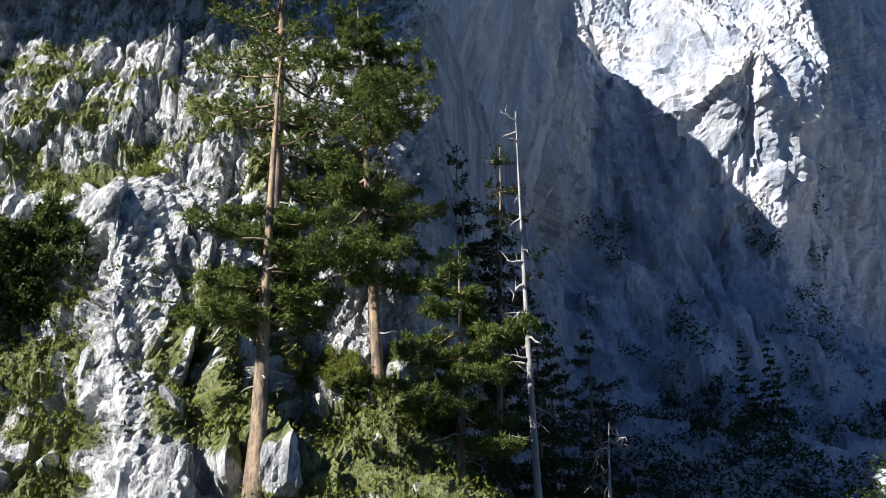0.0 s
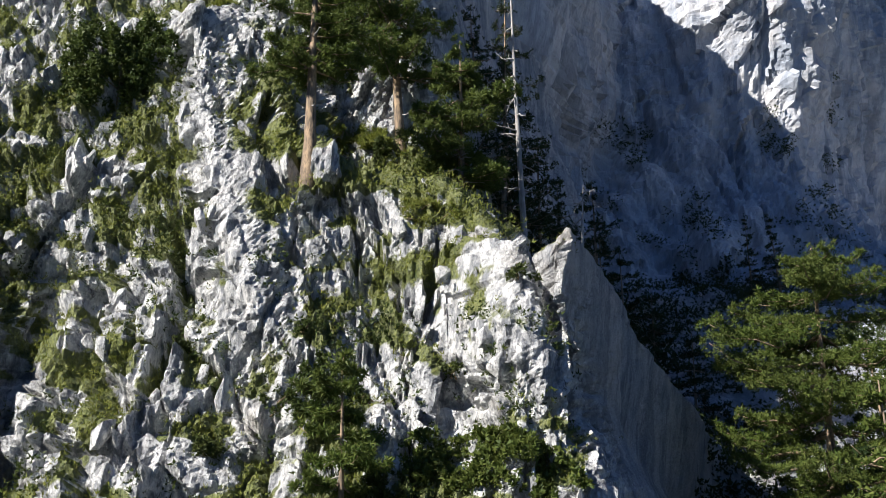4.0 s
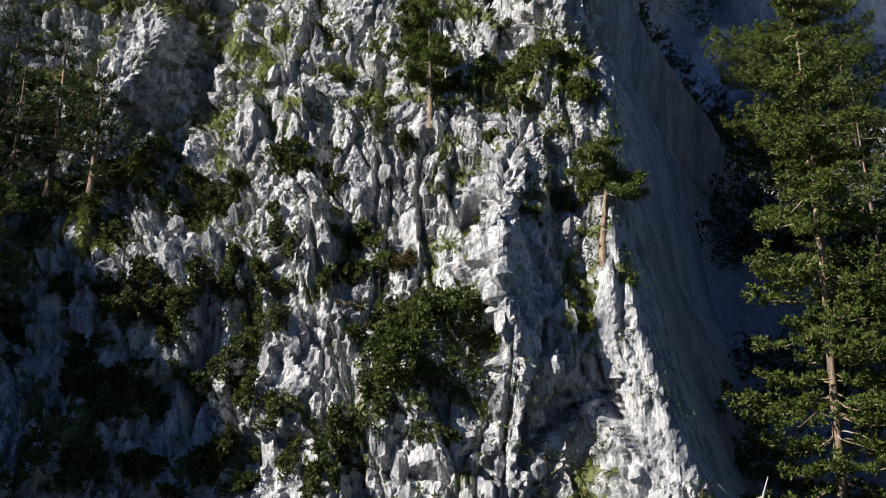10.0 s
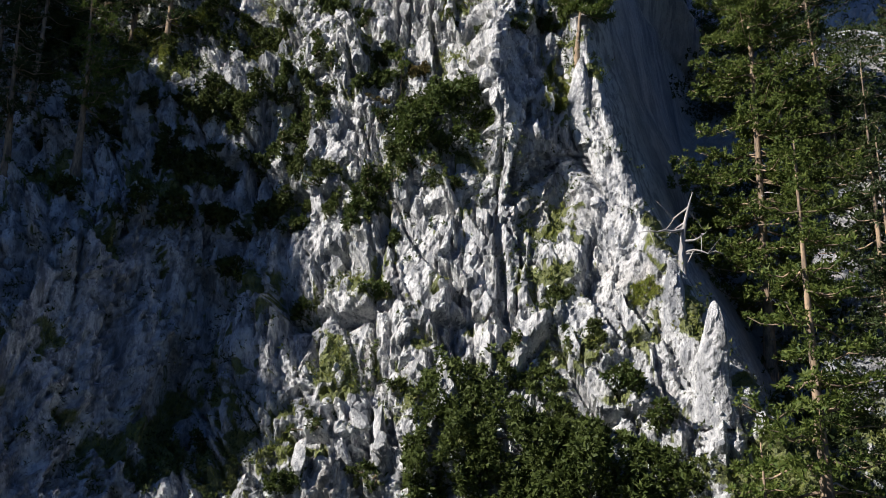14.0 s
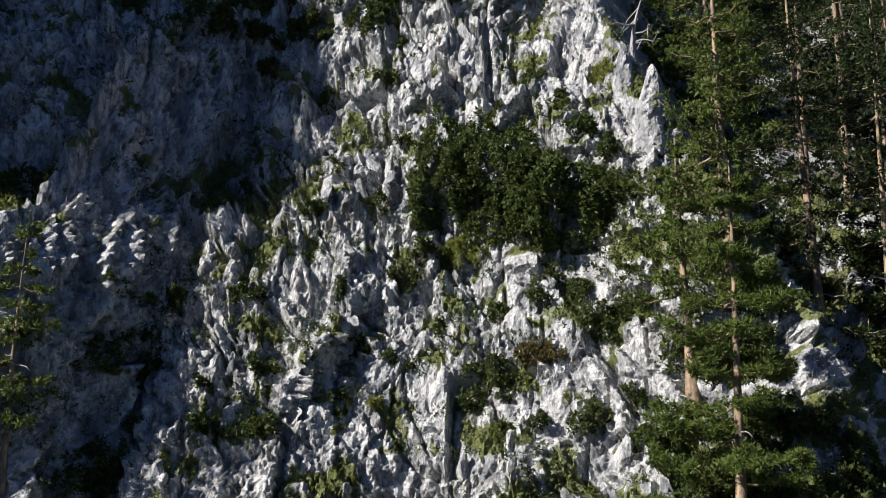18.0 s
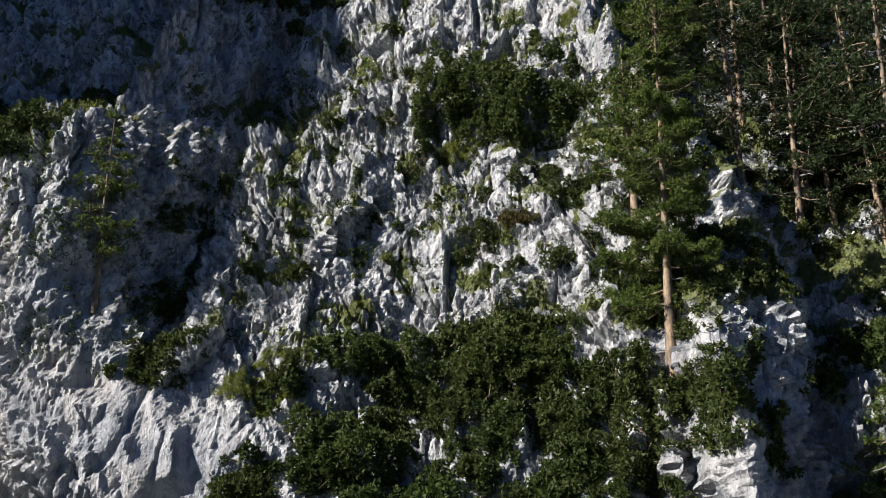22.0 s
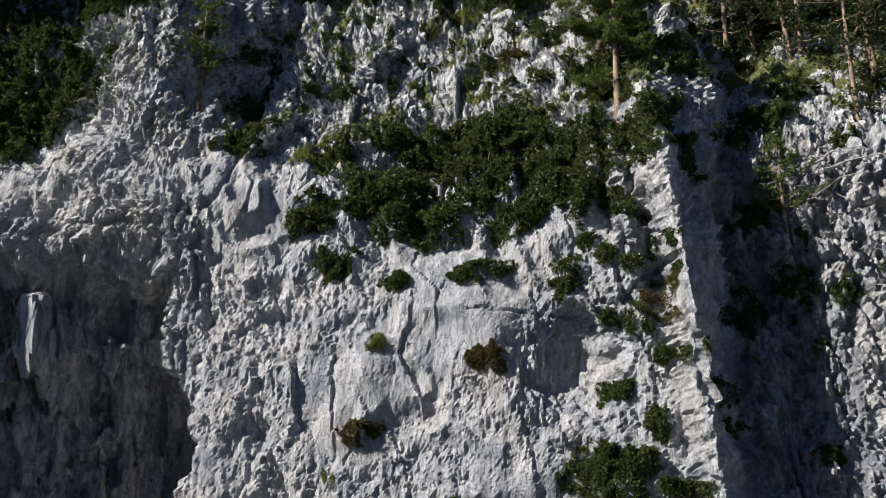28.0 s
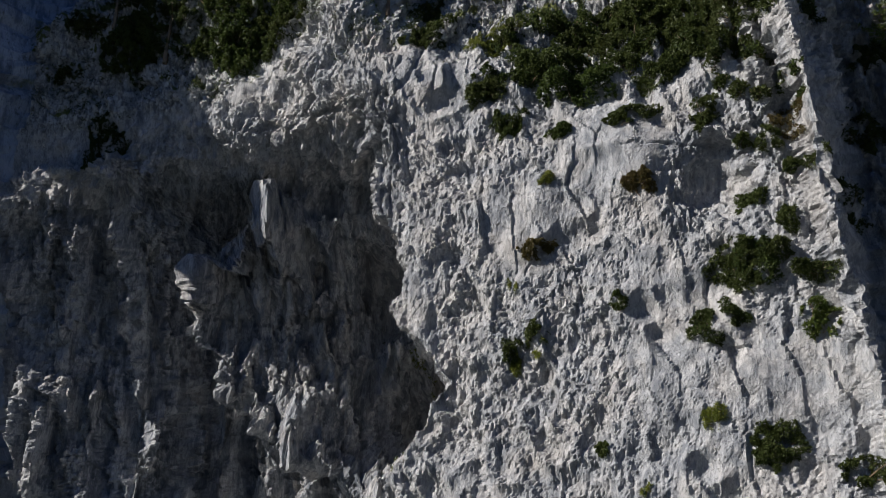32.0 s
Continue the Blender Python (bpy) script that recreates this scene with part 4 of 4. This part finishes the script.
def grow(kits, x, z, label, category, group, spread=0.25):
    at = rock_at(x, z)
    plant("spruce_tree" if category == "spruce" else "pine_tree", kits[pick.randrange(len(kits))], (at.x, at.y + 0.3, at.z - 0.6), label, category, group,
          pick.uniform(0, 360), pick.uniform(1 - spread, 1 + spread), (pick.uniform(-3, 3), pick.uniform(-3, 3)))


for x, z in ((26.5, 115), (29, 112), (42, 115), (45, 113), (48, 116), (52, 114), (39, 111), (46, 117)):
    grow(SPRUCE, x + pick.uniform(-1, 1), z + pick.uniform(-1.5, 1.5), "dark conical spruce at the far wall's foot", "spruce", "spruces under the far wall")
for k in range(50):
    grow(WOOD, pick.uniform(16.5, 40), 55 + 31 * pick.random() ** 1.2, "dark crowded pine in the shaded gully", "pine", "pines of the gully wood")
# unseen pines, added on the spur to break up its shadow
for k in range(26):
    at = rock_at(-66 + 15 * pick.random(), 119.3 + 1.6 * pick.random())
    plant("pine_tree", WOOD[k % 4], (at.x, at.y, at.z - 0.4), "small unseen pine added on the spur to dapple the chute's shade", "pine", "pines on the spur", pick.uniform(0, 360), pick.uniform(0.42, 0.72))
for k in range(12):
    grow(WOOD, pick.uniform(20, 34), pick.uniform(48, 58), "pine on the steep wooded slope", "pine", "pines of the gully wood", 0.4)

# ---- dead trees ----
plant("dead_tree", snag_meshes(6, 15, 0.13, 26, 0.9, 0.006), rooted(3.1, 31.8, 102.3), "tall dead grey pole with short broken branches", "dead tree", tip=(0, -1.5))
plant("dead_tree", snag_meshes(7, 3.4, 0.15, 9, 2.0, 0.03, 0.5), rooted(7.9, 14.6, 72.2), "small dead tree with one long crooked branch", "dead tree")
plant("dead_tree", snag_meshes(30, 5.6, 0.13, 18, 1.7, 0.03, 0.4), rooted(13.8, 2.9, 41.6), "bleached dead tree hanging over the cleft", "dead tree")
plant("dead_tree", snag_meshes(31, 4.6, 0.17, 18, 3.2, 0.04, 1.6), rooted(18.9, 3.0, 48.2), "spreading dead tree with pale twisted branches", "dead tree")
plant("dead_tree", snag_meshes(32, 3.2, 0.07, 8, 1.3, 0.04, 0.3), rooted(5.6, 33.5, 102.6), "bent dead sapling with drooping twigs", "dead tree")


plant("dead_tree", snag_meshes(33, 1.7, 0.05, 8, 1.3, 0.05, 0.9), rooted(-7.2, 3.0, 52.2), "pale dead branchwork sticking out of the scrub", "dead tree")


def fallen_log():
    """A thin bleached trunk that lies down the slab."""
    ob = thing("fallen_log", (3.9, 21.8, 97.0), "thin bleached trunk lying down the shaded slab", "log")
    s, rng = np.linspace(0, 1, 9), np.random.default_rng(34)
    to = np.array([1.66, 3.47, -1.27])
    log = Shape()
    log.tube(s[:, None] * to + rng.normal(0, 0.03, (9, 3)), 0.11 - 0.07 * s, 6)
    part("trunk", log.mesh("trunk", DEADWOOD, True), ob)
    for k in (3, 5, 6):
        b = Shape()
        b.tube(s[k] * to + np.linspace(0, 1, 4)[:, None] * np.array([rng.uniform(-0.6, 0.6), -0.3, 0.3]), np.linspace(0.04, 0.01, 4), 4)
        part("branch", b.mesh("branch", DEADWOOD, True), ob)


fallen_log()

# ---- shrubs, each rooted on the rock ----
def shrub(name, x, z, w, h, leaf, density, tuft, thick, label, category, group):
    shrub.count += 1
    kit, root = shrub_meshes(100 + shrub.count, x, z + 0.3 * h, w, h, leaf, density, tuft, thick)
    plant(name, kit, root, label, category, group)


shrub.count = 0


def dark_shrub(x, z, w, h):
    if w * h > 13:
        shrub("dwarf_pine_thicket", x, z, w, h, THICKET, 1.5, 0.30, 2.2, "dense rounded thicket of dark green dwarf pine", "thicket", "thickets on the cliff")
        return
    shrub("dark_shrub", x, z, w, h, SHRUB, 1.15, 0.29, 1.1, "dense dark green shrub rooted on the rock ledges", "shrub", "shrubs on the cliff")


def green_shrub(x, z, w, h):
    shrub("green_shrub", x, z, w, h, SHRUB, 2.4, 0.20, 0.6, "low green shrub rooted in a crack of the rock", "shrub", "shrubs on the cliff")


def dwarf_pine(x, z, w, h):
    shrub("dwarf_pine", x, z, w, h, PINE, 2.2, 0.25, 0.9, "dwarf pine hanging from the rock edge", "dwarf pine", "dwarf pines on the cliff")


def grass_clump(x, z, w, h):
    shrub("grass_clump", x, z, w, h, GRASS, 3.2, 0.22, 0.3, "cushion of yellow-green grass on the rock", "grass", "grass clumps on the cliff")


def dry_shrub(x, z, w, h):
    shrub("dry_shrub", x, z, w, h, RED_SHRUB, 2.6, 0.20, 0.5, "brownish half-dry shrub on the rock", "shrub", "shrubs on the cliff")


# dark_shrub
dark_shrub(-13.4, 109.1, 2.9, 5.1)
dark_shrub(-14.2, 108.3, 4.5, 5.4)
dark_shrub(-1.7, 79.0, 4.4, 3.9)
dark_shrub(-14.4, 89.1, 2.4, 1.6)
dark_shrub(-7.6, 88.2, 2.7, 1.7)
dark_shrub(-23.3, 85.6, 4.3, 6.1)
dark_shrub(-12.8, 87.3, 2.6, 2.0)
dark_shrub(1.1, 64.3, 6.6, 5.8)
dark_shrub(4.6, 63.3, 5.2, 4.7)
dark_shrub(4.7, 51.6, 3.3, 1.4)
dark_shrub(-10.2, 50.2, 3.0, 2.0)
dark_shrub(-11.2, 53.0, 2.0, 2.6)
dark_shrub(-11.5, 57.0, 1.8, 2.4)
dark_shrub(-1.2, 50.3, 5.3, 2.8)
dark_shrub(4.0, 49.8, 5.9, 3.7)
dark_shrub(-1.8, 45.8, 5.9, 3.3)
dark_shrub(-0.1, 43.6, 5.4, 2.5)
dark_shrub(-19.5, 60.5, 4.1, 2.9)
dark_shrub(-26.8, 52.4, 4.4, 3.6)
dark_shrub(-23.1, 56.2, 4.6, 3.4)
dark_shrub(-37.2, 54.5, 8.8, 6.9)
dark_shrub(-27.1, 53.0, 6.8, 5.4)
dark_shrub(-28.6, 57.6, 6.3, 4.1)

# green_shrub
green_shrub(-2.6, 106.0, 1.7, 1.1)
green_shrub(2.0, 103.7, 3.0, 1.6)
green_shrub(-3.5, 94.0, 2.5, 2.5)
green_shrub(-1.5, 91.4, 1.8, 1.2)
green_shrub(-12.6, 78.9, 2.0, 1.5)
green_shrub(4.2, 69.6, 1.7, 1.7)
green_shrub(3.3, 71.6, 1.2, 0.8)
green_shrub(1.4, 69.5, 1.2, 0.8)
green_shrub(2.0, 56.7, 1.9, 1.7)
green_shrub(8.0, 54.5, 2.9, 1.5)
green_shrub(7.4, 59.5, 2.1, 1.4)
green_shrub(1.0, 51.9, 2.7, 1.5)
green_shrub(-5.9, 64.7, 1.6, 1.0)
green_shrub(3.0, 46.3, 4.2, 2.5)
green_shrub(5.2, 43.7, 3.7, 2.4)
green_shrub(-10.8, 49.3, 3.3, 2.8)
green_shrub(-5.8, 44.6, 1.1, 2.1)
green_shrub(8.5, 53.6, 1.8, 1.5)
green_shrub(7.4, 47.1, 1.8, 2.0)
green_shrub(-19.4, 56.5, 1.8, 1.5)
green_shrub(3.2, 40.6, 3.6, 1.8)
green_shrub(-1.1, 40.8, 1.8, 1.4)
green_shrub(-4.4, 41.6, 2.9, 2.5)
green_shrub(7.3, 40.2, 1.6, 2.4)
green_shrub(9.2, 30.6, 3.1, 2.8)
green_shrub(7.0, 39.7, 1.1, 1.6)
green_shrub(16.4, 43.8, 2.7, 1.5)
green_shrub(18.2, 40.5, 2.3, 1.5)
green_shrub(8.7, 30.3, 3.7, 2.8)
green_shrub(7.1, 27.6, 3.3, 2.3)
green_shrub(-39.1, 46.3, 4.1, 5.4)
green_shrub(9.3, 20.9, 2.9, 2.6)
green_shrub(1.9, 29.6, 1.1, 1.1)
green_shrub(-4.2, 27.2, 1.1, 1.6)
green_shrub(-2.8, 28.0, 1.3, 1.6)
green_shrub(0.8, 21.7, 0.9, 0.9)
green_shrub(13.1, 19.7, 2.6, 1.7)

# dwarf_pine
dwarf_pine(1.1, 92.0, 4.8, 2.0)
dwarf_pine(3.5, 90.2, 2.1, 2.5)
dwarf_pine(3.8, 86.0, 2.6, 0.9)
dwarf_pine(12.1, 27.3, 2.4, 2.1)

# grass_clump
grass_clump(-10.8, 114.6, 1.9, 1.0)
grass_clump(-7.1, 104.7, 1.5, 0.7)
grass_clump(-3.6, 106.3, 3.8, 2.2)
grass_clump(-4.2, 106.6, 2.3, 1.1)
grass_clump(-0.3, 100.8, 2.1, 1.1)
grass_clump(-0.2, 86.8, 1.1, 1.1)
grass_clump(-16.3, 88.1, 4.6, 2.2)
grass_clump(-16.3, 85.3, 2.8, 1.6)
grass_clump(3.4, 80.6, 1.6, 2.0)
grass_clump(-17.4, 88.1, 3.8, 1.6)
grass_clump(-18.2, 87.2, 4.2, 2.1)
grass_clump(6.5, 71.5, 1.4, 1.2)
grass_clump(0.4, 62.5, 3.2, 1.7)
grass_clump(-3.3, 55.1, 0.7, 0.6)
grass_clump(-2.2, 56.2, 0.6, 0.5)
grass_clump(5.1, 56.4, 0.6, 0.4)
grass_clump(-5.9, 48.7, 3.7, 2.9)
grass_clump(-2.2, 37.7, 0.9, 0.9)
grass_clump(-4.1, 31.2, 0.7, 1.4)
grass_clump(2.9, 19.6, 0.9, 0.9)
grass_clump(6.6, 22.9, 1.2, 1.5)
grass_clump(-1.9, 37.5, 0.9, 1.1)
grass_clump(-14.5, 21.1, 2.2, 1.5)
grass_clump(-15.6, 29.9, 1.2, 1.7)
grass_clump(-4.1, 26.5, 0.8, 1.7)
grass_clump(-2.6, 27.4, 1.0, 1.4)

# dry_shrub
dry_shrub(-3.1, 83.3, 1.5, 1.2)
dry_shrub(-4.3, 81.0, 1.7, 0.9)
dry_shrub(4.0, 58.0, 2.1, 0.9)
dry_shrub(3.5, 36.4, 2.1, 1.6)
dry_shrub(11.6, 38.7, 1.3, 2.7)
dry_shrub(-2.5, 33.1, 2.3, 1.4)


# ---- more shrubs along the ledge band, the wooded slope and the shoulder ----
for k in range(16):
    dark_shrub(pick.uniform(-5, 8), pick.uniform(45.5, 52), pick.uniform(1.6, 3.2), pick.uniform(1.0, 2.0))
for k in range(34):
    dark_shrub(pick.uniform(9.5, 25), 47 + 16 * pick.random(), pick.uniform(1.4, 3.4), pick.uniform(1.0, 2.2))
for k in range(16):
    green_shrub(pick.uniform(-8, 8), pick.uniform(52, 64), pick.uniform(0.8, 1.8), pick.uniform(0.5, 1.2))
for k in range(14):
    dark_shrub(pick.uniform(-33, -15), pick.uniform(59.5, 66), pick.uniform(1.8, 3.6), pick.uniform(1.2, 2.4))
for k in range(16):
    dark_shrub(pick.uniform(-21, -8), pick.uniform(76, 88), pick.uniform(1.0, 2.4), pick.uniform(0.7, 1.5))

for k in range(14):
    dark_shrub(pick.uniform(7, 14), pick.uniform(46, 53), pick.uniform(1.2, 2.6), pick.uniform(0.8, 1.8))
for k in range(22):
    green_shrub(pick.uniform(14.5, 26), pick.uniform(26, 47), pick.uniform(0.8, 2.0), pick.uniform(0.6, 1.6))

for k in range(16):
    dark_shrub(pick.uniform(7.6, 12.4), pick.uniform(39.5, 48), pick.uniform(0.7, 1.7), pick.uniform(0.6, 1.5))
for k in range(9):
    green_shrub(pick.uniform(8.6, 12.6), pick.uniform(28.5, 38), pick.uniform(1.0, 2.2), pick.uniform(0.8, 1.8))

for k in range(12):
    dark_shrub(pick.uniform(-29, -21), pick.uniform(52.5, 57), pick.uniform(1.6, 3.4), pick.uniform(1.2, 2.2))
for k in range(10):
    dark_shrub(pick.uniform(5, 14), pick.uniform(45, 50), pick.uniform(1.2, 2.2), pick.uniform(0.8, 1.6))

for k in range(30):
    dark_shrub(pick.uniform(-6.5, 8.5), pick.uniform(43.6, 50.5), pick.uniform(1.6, 3.4), pick.uniform(1.2, 2.2))
for k in range(20):
    dark_shrub(pick.uniform(-45, -24), pick.uniform(53.5, 62), pick.uniform(2.0, 4.2), pick.uniform(1.4, 2.6))

for k in range(16):
    dark_shrub(pick.uniform(-14, -3), pick.uniform(73.5, 83), pick.uniform(0.9, 2.2), pick.uniform(0.6, 1.3))

for k in range(34):
    dark_shrub(pick.uniform(-14, 9), pick.uniform(52, 69), pick.uniform(0.6, 1.5), pick.uniform(0.4, 1.0))
for k in range(26):
    dark_shrub(pick.uniform(-15, -1), pick.uniform(71, 85), pick.uniform(0.6, 1.6), pick.uniform(0.4, 1.0))
for k in range(46):
    dark_shrub(pick.uniform(-18, -4.5), pick.uniform(75, 88), pick.uniform(0.7, 1.8), pick.uniform(0.5, 1.1))
for k in range(22):
    green_shrub(pick.uniform(-9, 4), pick.uniform(84, 100), pick.uniform(0.5, 1.2), pick.uniform(0.3, 0.7))

# ---- rock teeth on the ridge ----
pinnacle(rock_at(4.3, 79.8, 0.35), 0.95, 3.4, 301, "white rock pinnacle with a grassy top on the ridge")
pinnacle(rock_at(7.5, 70.2, 0.4), 0.9, 2.6, 302, "slender white rock tooth at the gully's lip")
pinnacle(rock_at(8.6, 67.0, 0.5), 1.2, 3.4, 303, "white rock pinnacle on the gully's lip")

# ---- grass on the ledges ----
def ledge_grass():
    rng = np.random.default_rng(77)
    p = CP
    x, y, z = p[:, :, 0], p[:, :, 1], p[:, :, 2]
    chance = greenness(x, y, z, upward(p))
    hit = rng.random(x.shape) < np.where(chance > 0.35, chance, 0.08 * chance) * 0.30
    at = p[hit]
    rng.shuffle(at)
    at = at[:19000]
    spots = vnoise(x / 0.8, y / 0.8, z / 0.8, 84) + 0.8 * vnoise(x / 3, y / 3, z / 3, 85)
    bare = (rng.random(x.shape) < (0.09 + 0.10 * ramp(68, 63, z)) * ramp(0.15, 0.65, spots) * ramp(49, 52, z)) & (y < 55) & ((x < np.interp(z, EDGE_Z, EDGE_X) + 0.5) | (z < 68))
    dots = p[bare]
    rng.shuffle(dots)
    dots = dots[:10000]
    dark = vnoise(at[:, 0] / 2.2, at[:, 1] / 2.2, at[:, 2] / 2.2, 83) + rng.normal(0, 0.25, len(at)) > np.where(at[:, 2] > 88, 0.45, 0.12)
    for name, rows, mat, up_bias, size, label in (("ledge_grass", at[~dark], GRASS, 1.5, (0.10, 0.22), "yellow-green grass tufts on the ledges and in cracks"),
                                                  ("low_scrub", np.concatenate([at[dark], dots]), SHRUB, 0.4, (0.10, 0.24), "dark low scrub scattered over the rock")):
        k = 4
        c = np.repeat(rows, k, 0) + rng.normal(0, 1, (len(rows) * k, 3)) * np.array([0.24, 0.10, 0.16]) + np.array([0, -0.03, 0.03])
        s = Shape()
        s.tufts(rng, c, rng.uniform(*size, len(c)), 5, 0.11 if mat is GRASS else 0.2, up_bias)
        tagged(new(name, s.mesh(name, mat)), label, "grass" if mat is GRASS else "scrub", kind="stuff")


ledge_grass()


def gully_scrub():
    """Dark scrub over the shaded gully and on the far wall."""
    rng = np.random.default_rng(88)
    n = 6800
    x, z = rng.uniform(4, 48, n), np.where(rng.random(n) < 0.85, rng.uniform(58, 118, n), rng.uniform(116, 150, n))
    px, py, pz, _ = cliff_point(x, z)
    keep = (fbm(px / 6, py / 6, pz / 6, 3, 95) > np.where(z > 116, 0.45, -0.15)) & (py > np.interp(z, GULLY_Z, GULLY_Y) - 4)
    at = np.stack([px, py, pz], 1)[keep]
    c = np.repeat(at, 12, 0) + rng.normal(0, 1, (len(at) * 12, 3)) * np.array([0.55, 0.25, 0.4]) + np.array([0, -0.2, 0.25])
    s = Shape()
    s.tufts(rng, c, rng.uniform(0.18, 0.4, len(c)), 5, 0.26, 0.4)
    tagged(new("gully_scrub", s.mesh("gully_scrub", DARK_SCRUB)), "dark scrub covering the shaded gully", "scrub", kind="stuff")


gully_scrub()


# ---- loose-edged blocks that stand proud of the face ----
def block_meshes():
    out = []
    for k in range(8):
        rng = np.random.default_rng(900 + k)
        bm = bmesh.new()
        for p in range(16):
            q = rng.normal(size=3)
            q /= np.linalg.norm(q)
            bm.verts.new(Vector(q * rng.uniform(0.75, 1.0)))
        bmesh.ops.convex_hull(bm, input=bm.verts)
        bmesh.ops.delete(bm, geom=[v for v in bm.verts if not v.link_faces], context="VERTS")
        me = bpy.data.meshes.new("rock_block")
        bm.to_mesh(me)
        bm.free()
        me.materials.append(ROCK)
        out.append(me)
    return out


BLOCKS = block_meshes()
for k in range(290):
    u = pick.random()
    z = 51 + 56 * u
    lo, hi = (-9, 7) if z > 60 else (-12, 11)
    at = rock_at(pick.uniform(lo - 5 * (z > 84), min(hi, np.interp(z, EDGE_Z, EDGE_X) - 0.6)), z)
    ob = new("rock_block", BLOCKS[pick.randrange(8)])
    w = pick.uniform(0.16, 0.42)
    ob.location = at
    ob.rotation_euler = (pick.uniform(-0.4, 0.4), pick.uniform(-0.35, 0.1), pick.uniform(0, 6.28))
    ob.scale = (w, w * 0.9, w * pick.uniform(1.1, 2.4))
    ob.parent = cliff
